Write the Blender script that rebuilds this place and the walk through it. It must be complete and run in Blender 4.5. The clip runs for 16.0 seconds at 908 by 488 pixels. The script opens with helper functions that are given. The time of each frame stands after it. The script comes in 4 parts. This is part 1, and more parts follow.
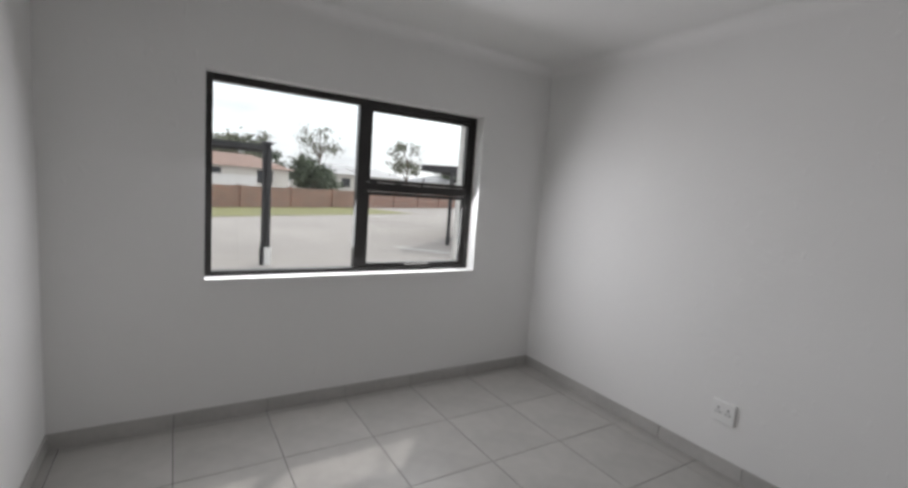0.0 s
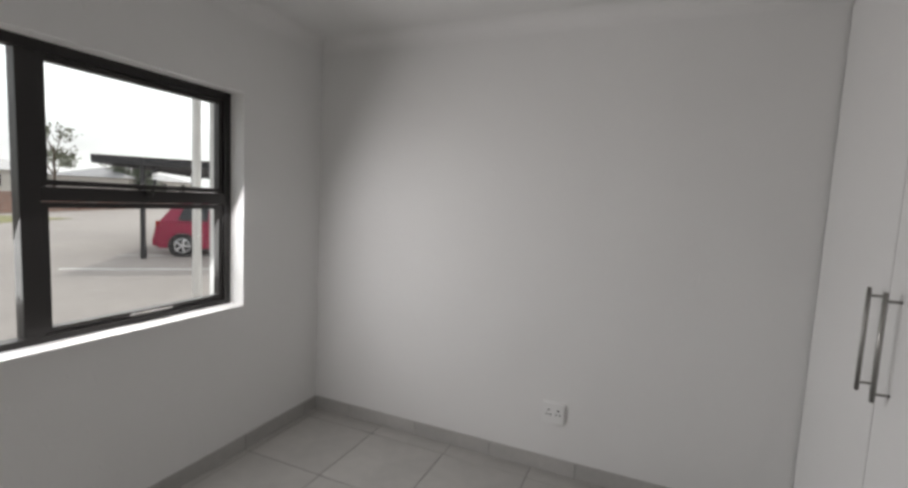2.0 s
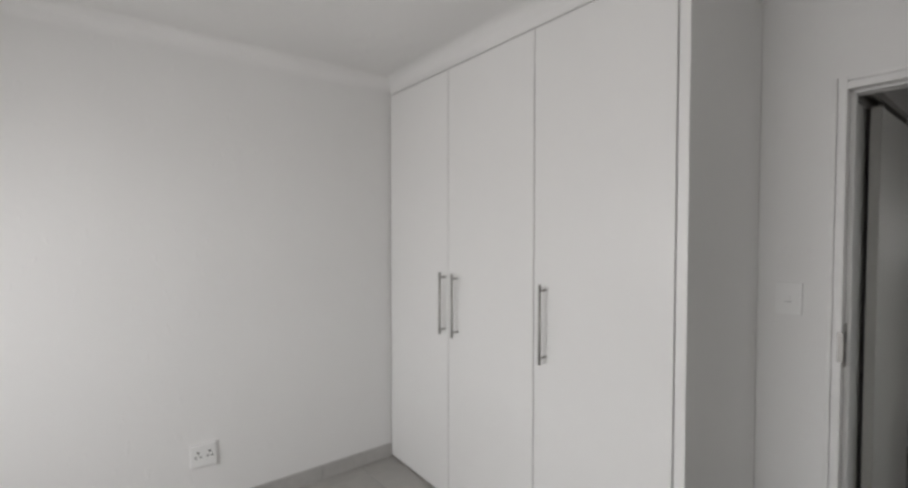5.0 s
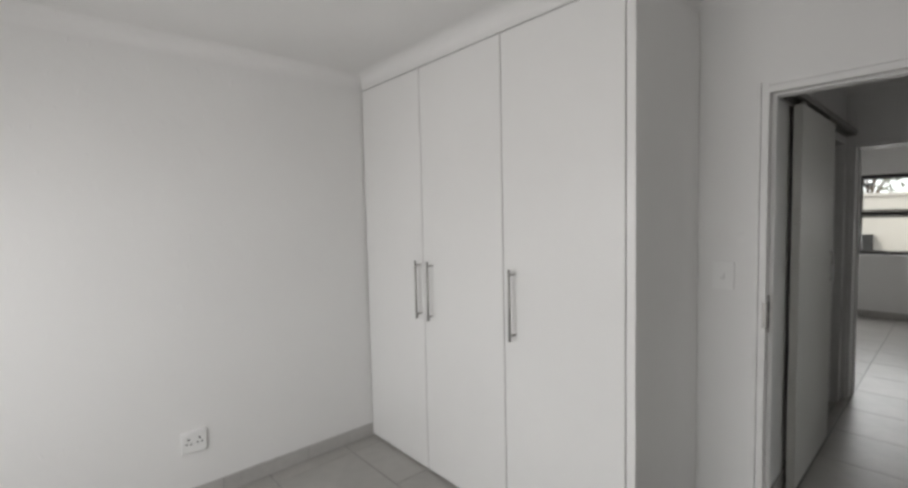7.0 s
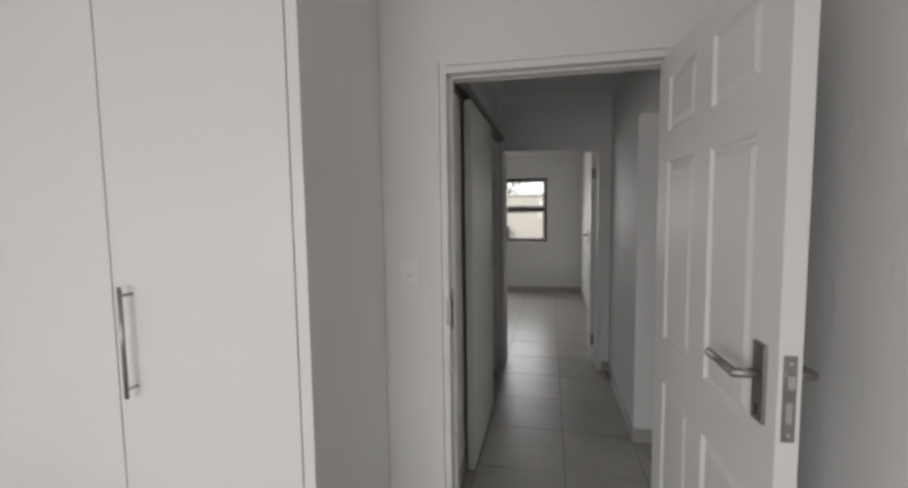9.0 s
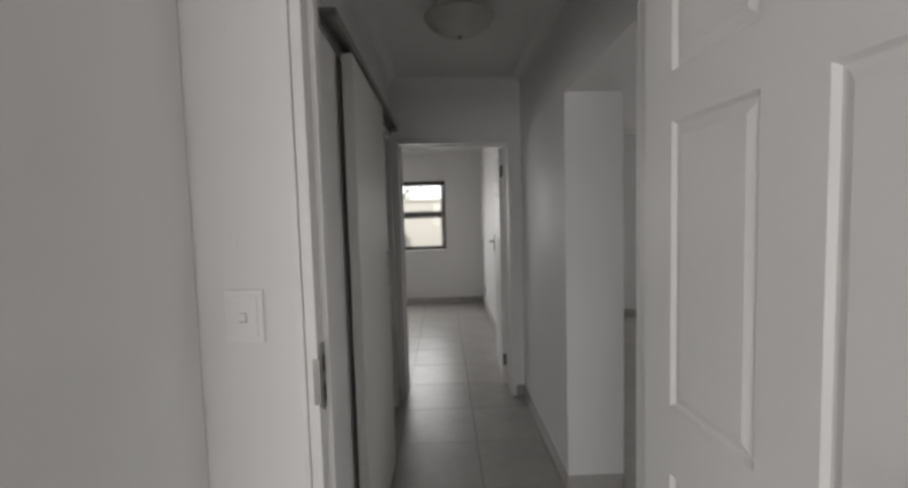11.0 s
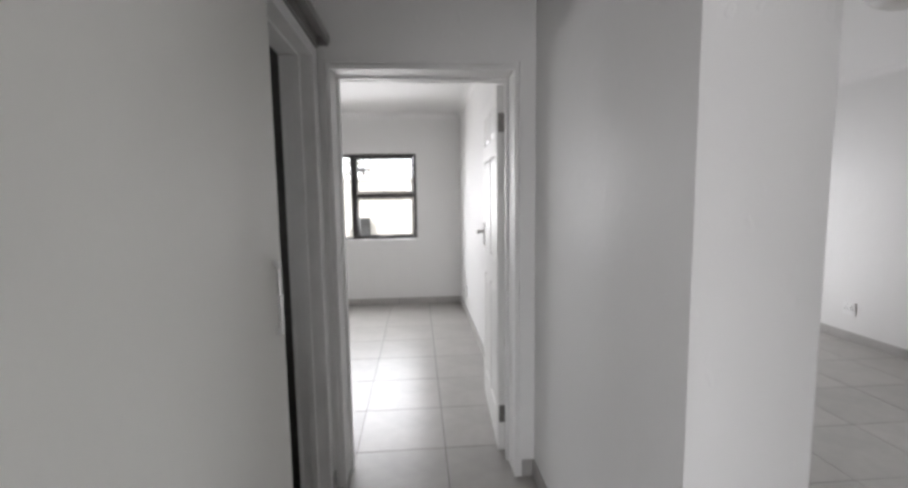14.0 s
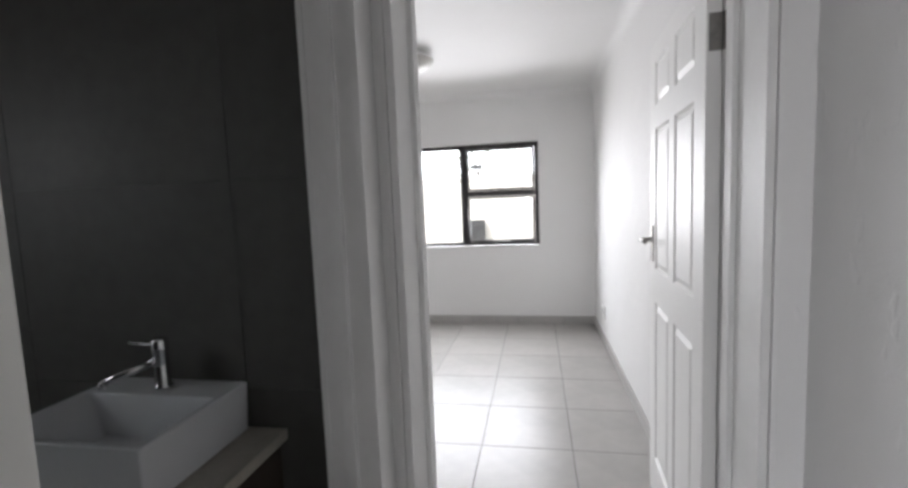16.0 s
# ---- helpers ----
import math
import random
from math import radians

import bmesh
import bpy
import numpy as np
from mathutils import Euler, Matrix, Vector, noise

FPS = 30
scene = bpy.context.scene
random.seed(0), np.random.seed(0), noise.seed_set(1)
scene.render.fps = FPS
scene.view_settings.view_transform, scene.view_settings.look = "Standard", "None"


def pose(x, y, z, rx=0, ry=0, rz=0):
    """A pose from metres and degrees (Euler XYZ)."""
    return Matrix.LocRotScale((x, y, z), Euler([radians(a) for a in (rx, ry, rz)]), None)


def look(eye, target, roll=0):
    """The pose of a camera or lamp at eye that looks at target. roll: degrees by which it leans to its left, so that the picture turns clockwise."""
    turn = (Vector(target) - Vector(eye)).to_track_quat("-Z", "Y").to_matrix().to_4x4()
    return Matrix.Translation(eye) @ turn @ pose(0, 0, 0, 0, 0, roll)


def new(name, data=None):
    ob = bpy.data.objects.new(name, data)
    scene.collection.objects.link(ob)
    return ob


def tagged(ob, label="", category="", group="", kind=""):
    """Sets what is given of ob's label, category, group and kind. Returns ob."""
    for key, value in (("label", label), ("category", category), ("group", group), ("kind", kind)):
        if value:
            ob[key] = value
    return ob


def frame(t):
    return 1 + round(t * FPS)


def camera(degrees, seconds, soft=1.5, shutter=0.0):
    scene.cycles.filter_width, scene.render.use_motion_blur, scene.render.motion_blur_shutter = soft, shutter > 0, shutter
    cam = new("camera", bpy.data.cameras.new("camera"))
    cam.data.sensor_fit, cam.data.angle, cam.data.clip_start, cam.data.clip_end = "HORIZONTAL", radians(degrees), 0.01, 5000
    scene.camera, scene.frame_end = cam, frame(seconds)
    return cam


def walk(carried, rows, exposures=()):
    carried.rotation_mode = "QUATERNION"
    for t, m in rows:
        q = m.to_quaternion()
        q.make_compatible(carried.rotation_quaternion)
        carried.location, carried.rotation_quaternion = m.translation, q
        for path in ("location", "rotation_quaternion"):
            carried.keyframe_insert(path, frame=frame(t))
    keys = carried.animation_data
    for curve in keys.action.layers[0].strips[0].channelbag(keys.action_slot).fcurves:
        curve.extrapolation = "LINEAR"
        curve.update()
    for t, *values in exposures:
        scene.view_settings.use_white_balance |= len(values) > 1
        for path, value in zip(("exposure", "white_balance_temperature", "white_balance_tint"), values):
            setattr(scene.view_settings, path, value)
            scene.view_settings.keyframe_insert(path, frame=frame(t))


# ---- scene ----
# ---- camera ----
cam = camera(90.0, 16.0, soft=3.1)
PATH = [
    (0, (2.671, -0.492, 1.492), (1.62, -2.177, 1.258), 4.2),
    (0.5, (2.641, -0.701, 1.457), (1.324, -2.195, 1.28), 3.5),
    (1, (2.608, -0.914, 1.452), (1.045, -2.148, 1.273), 2.9),
    (1.5, (2.568, -1.124, 1.461), (0.834, -2.106, 1.293), 3.0),
    (2, (2.538, -1.335, 1.522), (0.704, -2.11, 1.337), 2.8),
    (2.5, (2.614, -1.606, 1.528), (0.641, -1.902, 1.392), 2.7),
    (3, (2.673, -1.749, 1.523), (0.68, -1.61, 1.418), 2.4),
    (3.5, (2.652, -1.844, 1.517), (0.711, -1.364, 1.454), 3.5),
    (4, (2.618, -1.915, 1.522), (0.768, -1.159, 1.473), 3.1),
    (4.5, (2.645, -1.996, 1.516), (0.95, -0.934, 1.495), 3.4),
    (5, (2.702, -2.137, 1.542), (1.119, -0.917, 1.484), 0.0),
    (5.2, (2.721, -2.185, 1.533), (1.147, -0.955, 1.431), -0.5),
    (7.3, (2.816, -2.271, 1.57), (1.372, -0.893, 1.442), -1.7),
    (7.5, (2.807, -2.236, 1.565), (1.436, -0.786, 1.431), -1.7),
    (8, (2.745, -2.095, 1.553), (1.697, -0.398, 1.407), -1.1),
    (8.5, (2.695, -1.909, 1.544), (2.05, -0.022, 1.391), -0.2),
    (9, (2.656, -1.769, 1.538), (2.243, 0.181, 1.375), -0.8),
    (9.5, (2.557, -1.637, 1.545), (2.363, 0.347, 1.393), -1.5),
    (10, (2.521, -1.48, 1.534), (2.521, 0.515, 1.403), -1.4),
    (10.2, (2.543, -1.406, 1.527), (2.544, 0.589, 1.389), -1.7),
    (12.5, (2.587, -0.33, 1.481), (2.758, 1.658, 1.34), -0.8),
    (13, (2.643, -0.108, 1.473), (2.821, 1.877, 1.302), -0.7),
    (13.5, (2.629, 0.088, 1.456), (2.803, 2.07, 1.251), -0.6),
    (14, (2.615, 0.344, 1.452), (2.771, 2.327, 1.243), -0.8),
    (14.5, (2.658, 0.604, 1.443), (2.8, 2.586, 1.223), -0.9),
    (15, (2.675, 0.879, 1.439), (2.752, 2.867, 1.23), -1.3),
    (15.5, (2.629, 1.15, 1.426), (2.623, 3.14, 1.225), -1.6),
    (16, (2.575, 1.383, 1.408), (2.215, 3.342, 1.219), -2.3),
]
EXPOSURES = [(0, 0.05, 6320, 13), (1, 0.0, 6400, 13), (2, -0.06, 6540, 13), (3.5, 0.2, 6590, 13), (5, 0.41, 6500, 12), (7.5, 0.44, 6520, 11), (9, 0.47, 6570, 13), (10.2, 0.57, 6560, 13), (12.5, 1.32, 6500, 14), (13, 1.66, 6450, 14), (14, 1.82, 6330, 14), (15.5, 1.88, 6270, 14), (16, 1.93, 6230, 14)]
walk(cam, [(t, look(eye, target, roll)) for t, eye, target, roll in PATH], EXPOSURES)

# ---- light ----
SUN_WAY = Vector((0.68, 0.80, -1.06)).normalized()
sun_data = bpy.data.lights.new("sun", "SUN")
sun_data.energy, sun_data.angle, sun_data.color = 1.4, radians(2.5), (1.0, 0.95, 0.88)
sun = new("sun", sun_data)
sun.matrix_world = look((0, -20, 20), Vector((0, -20, 20)) + SUN_WAY)


def window_light(name, x, y, z, w, h, turn, power, down=0.28, spread=180):
    """The sky's light coming in through a glazed opening; turn: 0 sends it to +y, 180 to -y, -90 to +x, and down from the sky."""
    d = bpy.data.lights.new(name, "AREA")
    d.shape, d.size, d.size_y, d.energy, d.color = "RECTANGLE", w, h, power, (0.992, 0.985, 0.978)
    d.spread = radians(spread)
    ob = new(name, d)
    a = radians(turn)
    ob.matrix_world = look((x, y, z), (x - math.sin(a), y + math.cos(a), z - down))
    return ob


window_light("front_window_light", 1.58, -3.49, 1.46, 1.80, 1.00, 0, 23.5, 0.56, 180)
window_light("back_window_light", 1.66, 6.50, 1.47, 1.78, 0.98, 180, 12.5, 0.30, 145)
window_light("glass_door_light", 5.945, 5.14, 1.02, 0.58, 1.85, 180, 5.0, 0.0)
window_light("side_window_light", 6.74, 1.25, 1.48, 1.50, 1.05, 90, 3.9, 0.1)
window_light("bathroom_window_light", 0.03, 1.40, 1.75, 0.36, 0.50, -90, 0.34)
world = bpy.data.worlds.new("sky")
scene.world = world
world.use_nodes = True
wt = world.node_tree
wt.nodes.clear()
sky = wt.nodes.new("ShaderNodeTexSky")
sky.sky_type, sky.sun_disc = "NISHITA", False
sky.sun_elevation = math.asin(-SUN_WAY.z)
sky.sun_rotation = math.atan2(-SUN_WAY.x, -SUN_WAY.y)
sky.dust_density = 3.0
coord = wt.nodes.new("ShaderNodeTexCoord")
mapping = wt.nodes.new("ShaderNodeMapping")
mapping.inputs["Scale"].default_value = (1.0, 1.0, 3.0)
clouds = wt.nodes.new("ShaderNodeTexNoise")
clouds.inputs["Scale"].default_value, clouds.inputs["Detail"].default_value = 1.6, 6.0
cover = wt.nodes.new("ShaderNodeValToRGB")
cover.color_ramp.elements[0].position, cover.color_ramp.elements[0].color = 0.30, (6.8, 7.0, 7.4, 1)
cover.color_ramp.elements[1].position, cover.color_ramp.elements[1].color = 0.62, (15.5, 15.5, 15.5, 1)
blend = wt.nodes.new("ShaderNodeMixRGB")
blend.inputs["Fac"].default_value = 0.85
sky_out = wt.nodes.new("ShaderNodeBackground")
sky_out.inputs["Strength"].default_value = 0.12
world_out = wt.nodes.new("ShaderNodeOutputWorld")
wt.links.new(coord.outputs["Generated"], mapping.inputs["Vector"])
wt.links.new(mapping.outputs["Vector"], clouds.inputs["Vector"])
wt.links.new(clouds.outputs["Fac"], cover.inputs["Fac"])
wt.links.new(sky.outputs["Color"], blend.inputs["Color1"])
wt.links.new(cover.outputs["Color"], blend.inputs["Color2"])
wt.links.new(blend.outputs["Color"], sky_out.inputs["Color"])
wt.links.new(sky_out.outputs["Background"], world_out.inputs["Surface"])


# ---- materials ----
def material(name, color, rough=0.5, metal=0.0, grain=40.0, vary=0.06, bump=0.0, patch=2.0, spread=0.05, island=0.0, each=0.0, spec=0.5, rough_vary=0.08):
    """A surface with fine grain and broad patches, at real size."""
    m = bpy.data.materials.new(name)
    m.use_nodes = True
    nt = m.node_tree
    bsdf = nt.nodes["Principled BSDF"]
    bsdf.inputs["Metallic"].default_value = metal
    bsdf.inputs["Specular IOR Level"].default_value = spec
    tc = nt.nodes.new("ShaderNodeTexCoord")
    fine = nt.nodes.new("ShaderNodeTexNoise")
    fine.inputs["Scale"].default_value, fine.inputs["Detail"].default_value = grain, 5.0
    broad = nt.nodes.new("ShaderNodeTexNoise")
    broad.inputs["Scale"].default_value, broad.inputs["Detail"].default_value = patch, 3.0
    nt.links.new(tc.outputs["Object"], fine.inputs["Vector"])
    nt.links.new(tc.outputs["Object"], broad.inputs["Vector"])
    low = [c * (1 - vary) for c in color]
    high = [min(1, c * (1 + vary)) for c in color]
    mix = nt.nodes.new("ShaderNodeMixRGB")
    mix.inputs["Color1"].default_value, mix.inputs["Color2"].default_value = (*low, 1), (*high, 1)
    nt.links.new(fine.outputs["Fac"], mix.inputs["Fac"])
    tone = nt.nodes.new("ShaderNodeHueSaturation")
    span = nt.nodes.new("ShaderNodeMapRange")
    span.inputs["From Min"].default_value, span.inputs["From Max"].default_value = 0.3, 0.7
    span.inputs["To Min"].default_value, span.inputs["To Max"].default_value = 1 - spread, 1 + spread
    nt.links.new(broad.outputs["Fac"], span.inputs["Value"])
    last = span.outputs["Result"]
    if each > 0:
        info = nt.nodes.new("ShaderNodeObjectInfo")
        r = nt.nodes.new("ShaderNodeMapRange")
        r.inputs["To Min"].default_value, r.inputs["To Max"].default_value = 1 - each, 1 + each
        nt.links.new(info.outputs["Random"], r.inputs["Value"])
        mul = nt.nodes.new("ShaderNodeMath")
        mul.operation = "MULTIPLY"
        nt.links.new(last, mul.inputs[0])
        nt.links.new(r.outputs["Result"], mul.inputs[1])
        last = mul.outputs[0]
    if island > 0:
        geo = nt.nodes.new("ShaderNodeNewGeometry")
        r = nt.nodes.new("ShaderNodeMapRange")
        r.inputs["To Min"].default_value, r.inputs["To Max"].default_value = 1 - island, 1 + island
        nt.links.new(geo.outputs["Random Per Island"], r.inputs["Value"])
        mul = nt.nodes.new("ShaderNodeMath")
        mul.operation = "MULTIPLY"
        nt.links.new(last, mul.inputs[0])
        nt.links.new(r.outputs["Result"], mul.inputs[1])
        last = mul.outputs[0]
    nt.links.new(mix.outputs["Color"], tone.inputs["Color"])
    nt.links.new(last, tone.inputs["Value"])
    nt.links.new(tone.outputs["Color"], bsdf.inputs["Base Color"])
    rr = nt.nodes.new("ShaderNodeMapRange")
    rr.inputs["From Min"].default_value, rr.inputs["From Max"].default_value = 0.3, 0.7
    rr.inputs["To Min"].default_value, rr.inputs["To Max"].default_value = max(0.02, rough - rough_vary), min(1, rough + rough_vary)
    nt.links.new(broad.outputs["Fac"], rr.inputs["Value"])
    nt.links.new(rr.outputs["Result"], bsdf.inputs["Roughness"])
    if bump > 0:
        b = nt.nodes.new("ShaderNodeBump")
        b.inputs["Strength"].default_value, b.inputs["Distance"].default_value = 1.0, bump
        nt.links.new(fine.outputs["Fac"], b.inputs["Height"])
        nt.links.new(b.outputs["Normal"], bsdf.inputs["Normal"])
    return m


def glass_material(name, tint=(0.96, 0.98, 0.97)):
    m = bpy.data.materials.new(name)
    m.use_nodes = True
    nt = m.node_tree
    nt.nodes.clear()
    out = nt.nodes.new("ShaderNodeOutputMaterial")
    clear = nt.nodes.new("ShaderNodeBsdfTransparent")
    clear.inputs["Color"].default_value = (*tint, 1)
    gloss = nt.nodes.new("ShaderNodeBsdfGlossy")
    gloss.inputs["Roughness"].default_value = 0.02
    mix = nt.nodes.new("ShaderNodeMixShader")
    lw = nt.nodes.new("ShaderNodeLayerWeight")
    lw.inputs["Blend"].default_value = 0.5
    power = nt.nodes.new("ShaderNodeMath")
    power.operation = "POWER"
    power.inputs[1].default_value = 5.0
    rise = nt.nodes.new("ShaderNodeMath")
    rise.operation = "MULTIPLY_ADD"
    rise.inputs[1].default_value, rise.inputs[2].default_value = 0.6, 0.025
    nt.links.new(lw.outputs["Facing"], power.inputs[0])
    nt.links.new(power.outputs[0], rise.inputs[0])
    nt.links.new(rise.outputs[0], mix.inputs["Fac"])
    nt.links.new(clear.outputs["BSDF"], mix.inputs[1])
    nt.links.new(gloss.outputs["BSDF"], mix.inputs[2])
    nt.links.new(mix.outputs["Shader"], out.inputs["Surface"])
    return m


def plaster_material(name, color):
    """White-painted plaster: roller stipple, trowel waves and a few drips and scuffs."""
    m = material(name, color, rough=0.62, grain=160.0, vary=0.012, patch=0.9, spread=0.018, spec=0.3)
    nt = m.node_tree
    bsdf = nt.nodes["Principled BSDF"]
    tc = nt.nodes.new("ShaderNodeTexCoord")
    wave = nt.nodes.new("ShaderNodeTexNoise")
    wave.inputs["Scale"].default_value, wave.inputs["Detail"].default_value = 3.0, 4.0
    stipple = nt.nodes.new("ShaderNodeTexNoise")
    stipple.inputs["Scale"].default_value, stipple.inputs["Detail"].default_value = 260.0, 2.0
    stretch = nt.nodes.new("ShaderNodeMapping")
    stretch.inputs["Scale"].default_value = (14.0, 14.0, 7.0)
    drip = nt.nodes.new("ShaderNodeTexNoise")
    drip.inputs["Scale"].default_value, drip.inputs["Detail"].default_value = 1.6, 2.0
    drip_cut = nt.nodes.new("ShaderNodeMapRange")
    drip_cut.inputs["From Min"].default_value, drip_cut.inputs["From Max"].default_value = 0.645, 0.70
    nt.links.new(tc.outputs["Object"], wave.inputs["Vector"])
    nt.links.new(tc.outputs["Object"], stipple.inputs["Vector"])
    nt.links.new(tc.outputs["Object"], stretch.inputs["Vector"])
    nt.links.new(stretch.outputs["Vector"], drip.inputs["Vector"])
    nt.links.new(drip.outputs["Fac"], drip_cut.inputs["Value"])
    last = None
    for node, socket, dist in ((wave, "Fac", 0.010), (stipple, "Fac", 0.0007), (drip_cut, "Result", 0.0009)):
        b = nt.nodes.new("ShaderNodeBump")
        b.inputs["Strength"].default_value, b.inputs["Distance"].default_value = 1.0, dist
        nt.links.new(node.outputs[socket], b.inputs["Height"])
        if last:
            nt.links.new(last.outputs["Normal"], b.inputs["Normal"])
        last = b
    nt.links.new(last.outputs["Normal"], bsdf.inputs["Normal"])
    return m


M_WALL = plaster_material("white wall paint", (0.78, 0.775, 0.765))
M_CEIL = plaster_material("white ceiling paint", (0.79, 0.785, 0.775))
M_TILE = material("light grey porcelain tile", (0.365, 0.355, 0.335), rough=0.34, grain=14, vary=0.09, bump=0.0, patch=3.0, spread=0.07, each=0.035, rough_vary=0.006, spec=0.42)
M_SKIRT = material("grey skirting tile", (0.42, 0.41, 0.395), rough=0.32, grain=26, vary=0.10, bump=0.0003, patch=4, spread=0.06, each=0.05)
M_GROUT = material("dark grey grout", (0.10, 0.097, 0.09), rough=0.9, grain=200, vary=0.2, bump=0.001)
M_DARKTILE = material("charcoal bathroom tile", (0.105, 0.102, 0.096), rough=0.55, grain=20, vary=0.16, bump=0.0004, patch=2.5, spread=0.10, each=0.05, spec=0.35)
M_FRAME = material("dark bronze aluminium", (0.022, 0.020, 0.019), rough=0.42, metal=0.2, grain=90, vary=0.10, patch=5, spread=0.08)
M_GLASS = glass_material("window glass")
M_BOARD = material("white melamine board", (0.80, 0.795, 0.785), rough=0.38, grain=12, vary=0.01, patch=1.2, spread=0.012)
# even grey that stands in for the shade inside narrow gaps
M_GAP_SHADE = material("grey painted gap shade", (0.30, 0.30, 0.30), rough=0.5, grain=30, vary=0.05)
M_HINGE = material("dull steel hinge", (0.20, 0.19, 0.18), rough=0.45, metal=0.7, grain=120, vary=0.2, patch=30, spread=0.2)
M_STEEL = material("brushed stainless steel", (0.36, 0.35, 0.335), rough=0.42, metal=1.0, grain=160, vary=0.06, patch=8, spread=0.05)
M_CHROME = material("polished chrome", (0.75, 0.75, 0.76), rough=0.08, metal=1.0, grain=60, vary=0.02, patch=6, spread=0.02, rough_vary=0.03)
M_DOOR = material("white satin door paint", (0.80, 0.795, 0.78), rough=0.50, grain=90, vary=0.012, bump=0.0002, patch=2, spread=0.012)
M_SLAB = material("off-white melamine", (0.69, 0.685, 0.655), rough=0.45, grain=70, vary=0.012, bump=0.0002, patch=1.5, spread=0.015)
M_JAMB = material("white enamel steel frame", (0.77, 0.765, 0.755), rough=0.50, grain=50, vary=0.03, bump=0.0003, patch=5, spread=0.05)
M_PLASTIC = material("white plastic", (0.80, 0.80, 0.79), rough=0.35, grain=60, vary=0.01, patch=5, spread=0.01)
M_HOLE = material("black plastic socket hole", (0.015, 0.015, 0.015), rough=0.6)
M_RAIL = material("dark grey aluminium rail", (0.30, 0.29, 0.28), rough=0.45, metal=0.4, grain=60, vary=0.08)
M_LAMP = material("frosted alabaster glass", (0.50, 0.49, 0.46), rough=0.35, grain=14, vary=0.08, patch=5, spread=0.06)
M_BASIN = material("white glazed ceramic", (0.72, 0.73, 0.75), rough=0.10, grain=30, vary=0.01, patch=4, spread=0.01, rough_vary=0.04)
M_COUNTER = material("beige stone counter", (0.42, 0.39, 0.34), rough=0.35, grain=60, vary=0.14, patch=6, spread=0.06)
M_VANITY = material("dark brown vanity board", (0.07, 0.055, 0.045), rough=0.45, grain=30, vary=0.15, patch=3, spread=0.08)
M_PAVE = material("pale concrete paving", (0.345, 0.315, 0.292), rough=0.9, grain=3.5, vary=0.22, bump=0.004, patch=0.22, spread=0.14)
M_GRASS = material("dry green grass", (0.23, 0.225, 0.10), rough=0.95, grain=9, vary=0.25, bump=0.02, patch=0.5, spread=0.15)
M_BRICK = material("red face brick", (0.32, 0.15, 0.10), rough=0.9, grain=30, vary=0.2, bump=0.002, patch=1.5, spread=0.12, island=0.18)
brick_nodes = M_BRICK.node_tree
brick_tex = brick_nodes.nodes.new("ShaderNodeTexBrick")
brick_map = brick_nodes.nodes.new("ShaderNodeMapping")
brick_map.inputs["Rotation"].default_value = (math.pi / 2, 0, 0)
brick_coord = brick_nodes.nodes.new("ShaderNodeTexCoord")
brick_tex.inputs["Scale"].default_value = 1.0
brick_tex.inputs["Brick Width"].default_value, brick_tex.inputs["Row Height"].default_value, brick_tex.inputs["Mortar Size"].default_value = 0.235, 0.085, 0.010
brick_tex.inputs["Color1"].default_value, brick_tex.inputs["Color2"].default_value, brick_tex.inputs["Mortar"].default_value = (0.36, 0.19, 0.14, 1), (0.25, 0.14, 0.105, 1), (0.36, 0.32, 0.28, 1)
brick_nodes.links.new(brick_coord.outputs["Object"], brick_map.inputs["Vector"])
brick_nodes.links.new(brick_map.outputs["Vector"], brick_tex.inputs["Vector"])
for link in [k for k in brick_nodes.links if k.to_node.bl_idname == "ShaderNodeHueSaturation" and k.to_socket.name == "Color"]:
    hue = link.to_node
    brick_nodes.links.remove(link)
    brick_nodes.links.new(brick_tex.outputs["Color"], hue.inputs["Color"])
M_MORTAR = material("grey mortar", (0.34, 0.31, 0.28), rough=0.95, grain=60, vary=0.12, bump=0.002)
M_PALEWALL = material("cream exterior plaster", (0.62, 0.59, 0.54), rough=0.9, grain=40, vary=0.05, bump=0.001, patch=0.8, spread=0.05)
M_OUTWALL = material("white exterior plaster", (0.72, 0.71, 0.69), rough=0.9, grain=60, vary=0.04, bump=0.0012, patch=0.8, spread=0.04)
M_ROOF = material("grey sheet roof", (0.33, 0.33, 0.34), rough=0.55, metal=0.2, grain=12, vary=0.08, patch=0.6, spread=0.08)
M_ROOFTILE = material("terracotta roof tile", (0.29, 0.195, 0.16), rough=0.85, grain=12, vary=0.15, patch=0.6, spread=0.10)
M_POST = material("black painted steel post", (0.03, 0.03, 0.032), rough=0.5, metal=0.3, grain=40, vary=0.1)
M_CANOPY = material("dark shade net", (0.055, 0.055, 0.06), rough=0.9, grain=60, vary=0.15, patch=1.2, spread=0.1)
M_LINE = material("white road paint", (0.70, 0.70, 0.68), rough=0.8, grain=30, vary=0.12, patch=2, spread=0.1)
M_PIPE = material("white pvc pipe", (0.72, 0.71, 0.69), rough=0.45, grain=40, vary=0.03)
M_CARRED = material("raspberry red car paint", (0.30, 0.02, 0.06), rough=0.22, metal=0.15, grain=60, vary=0.04, patch=1, spread=0.03)
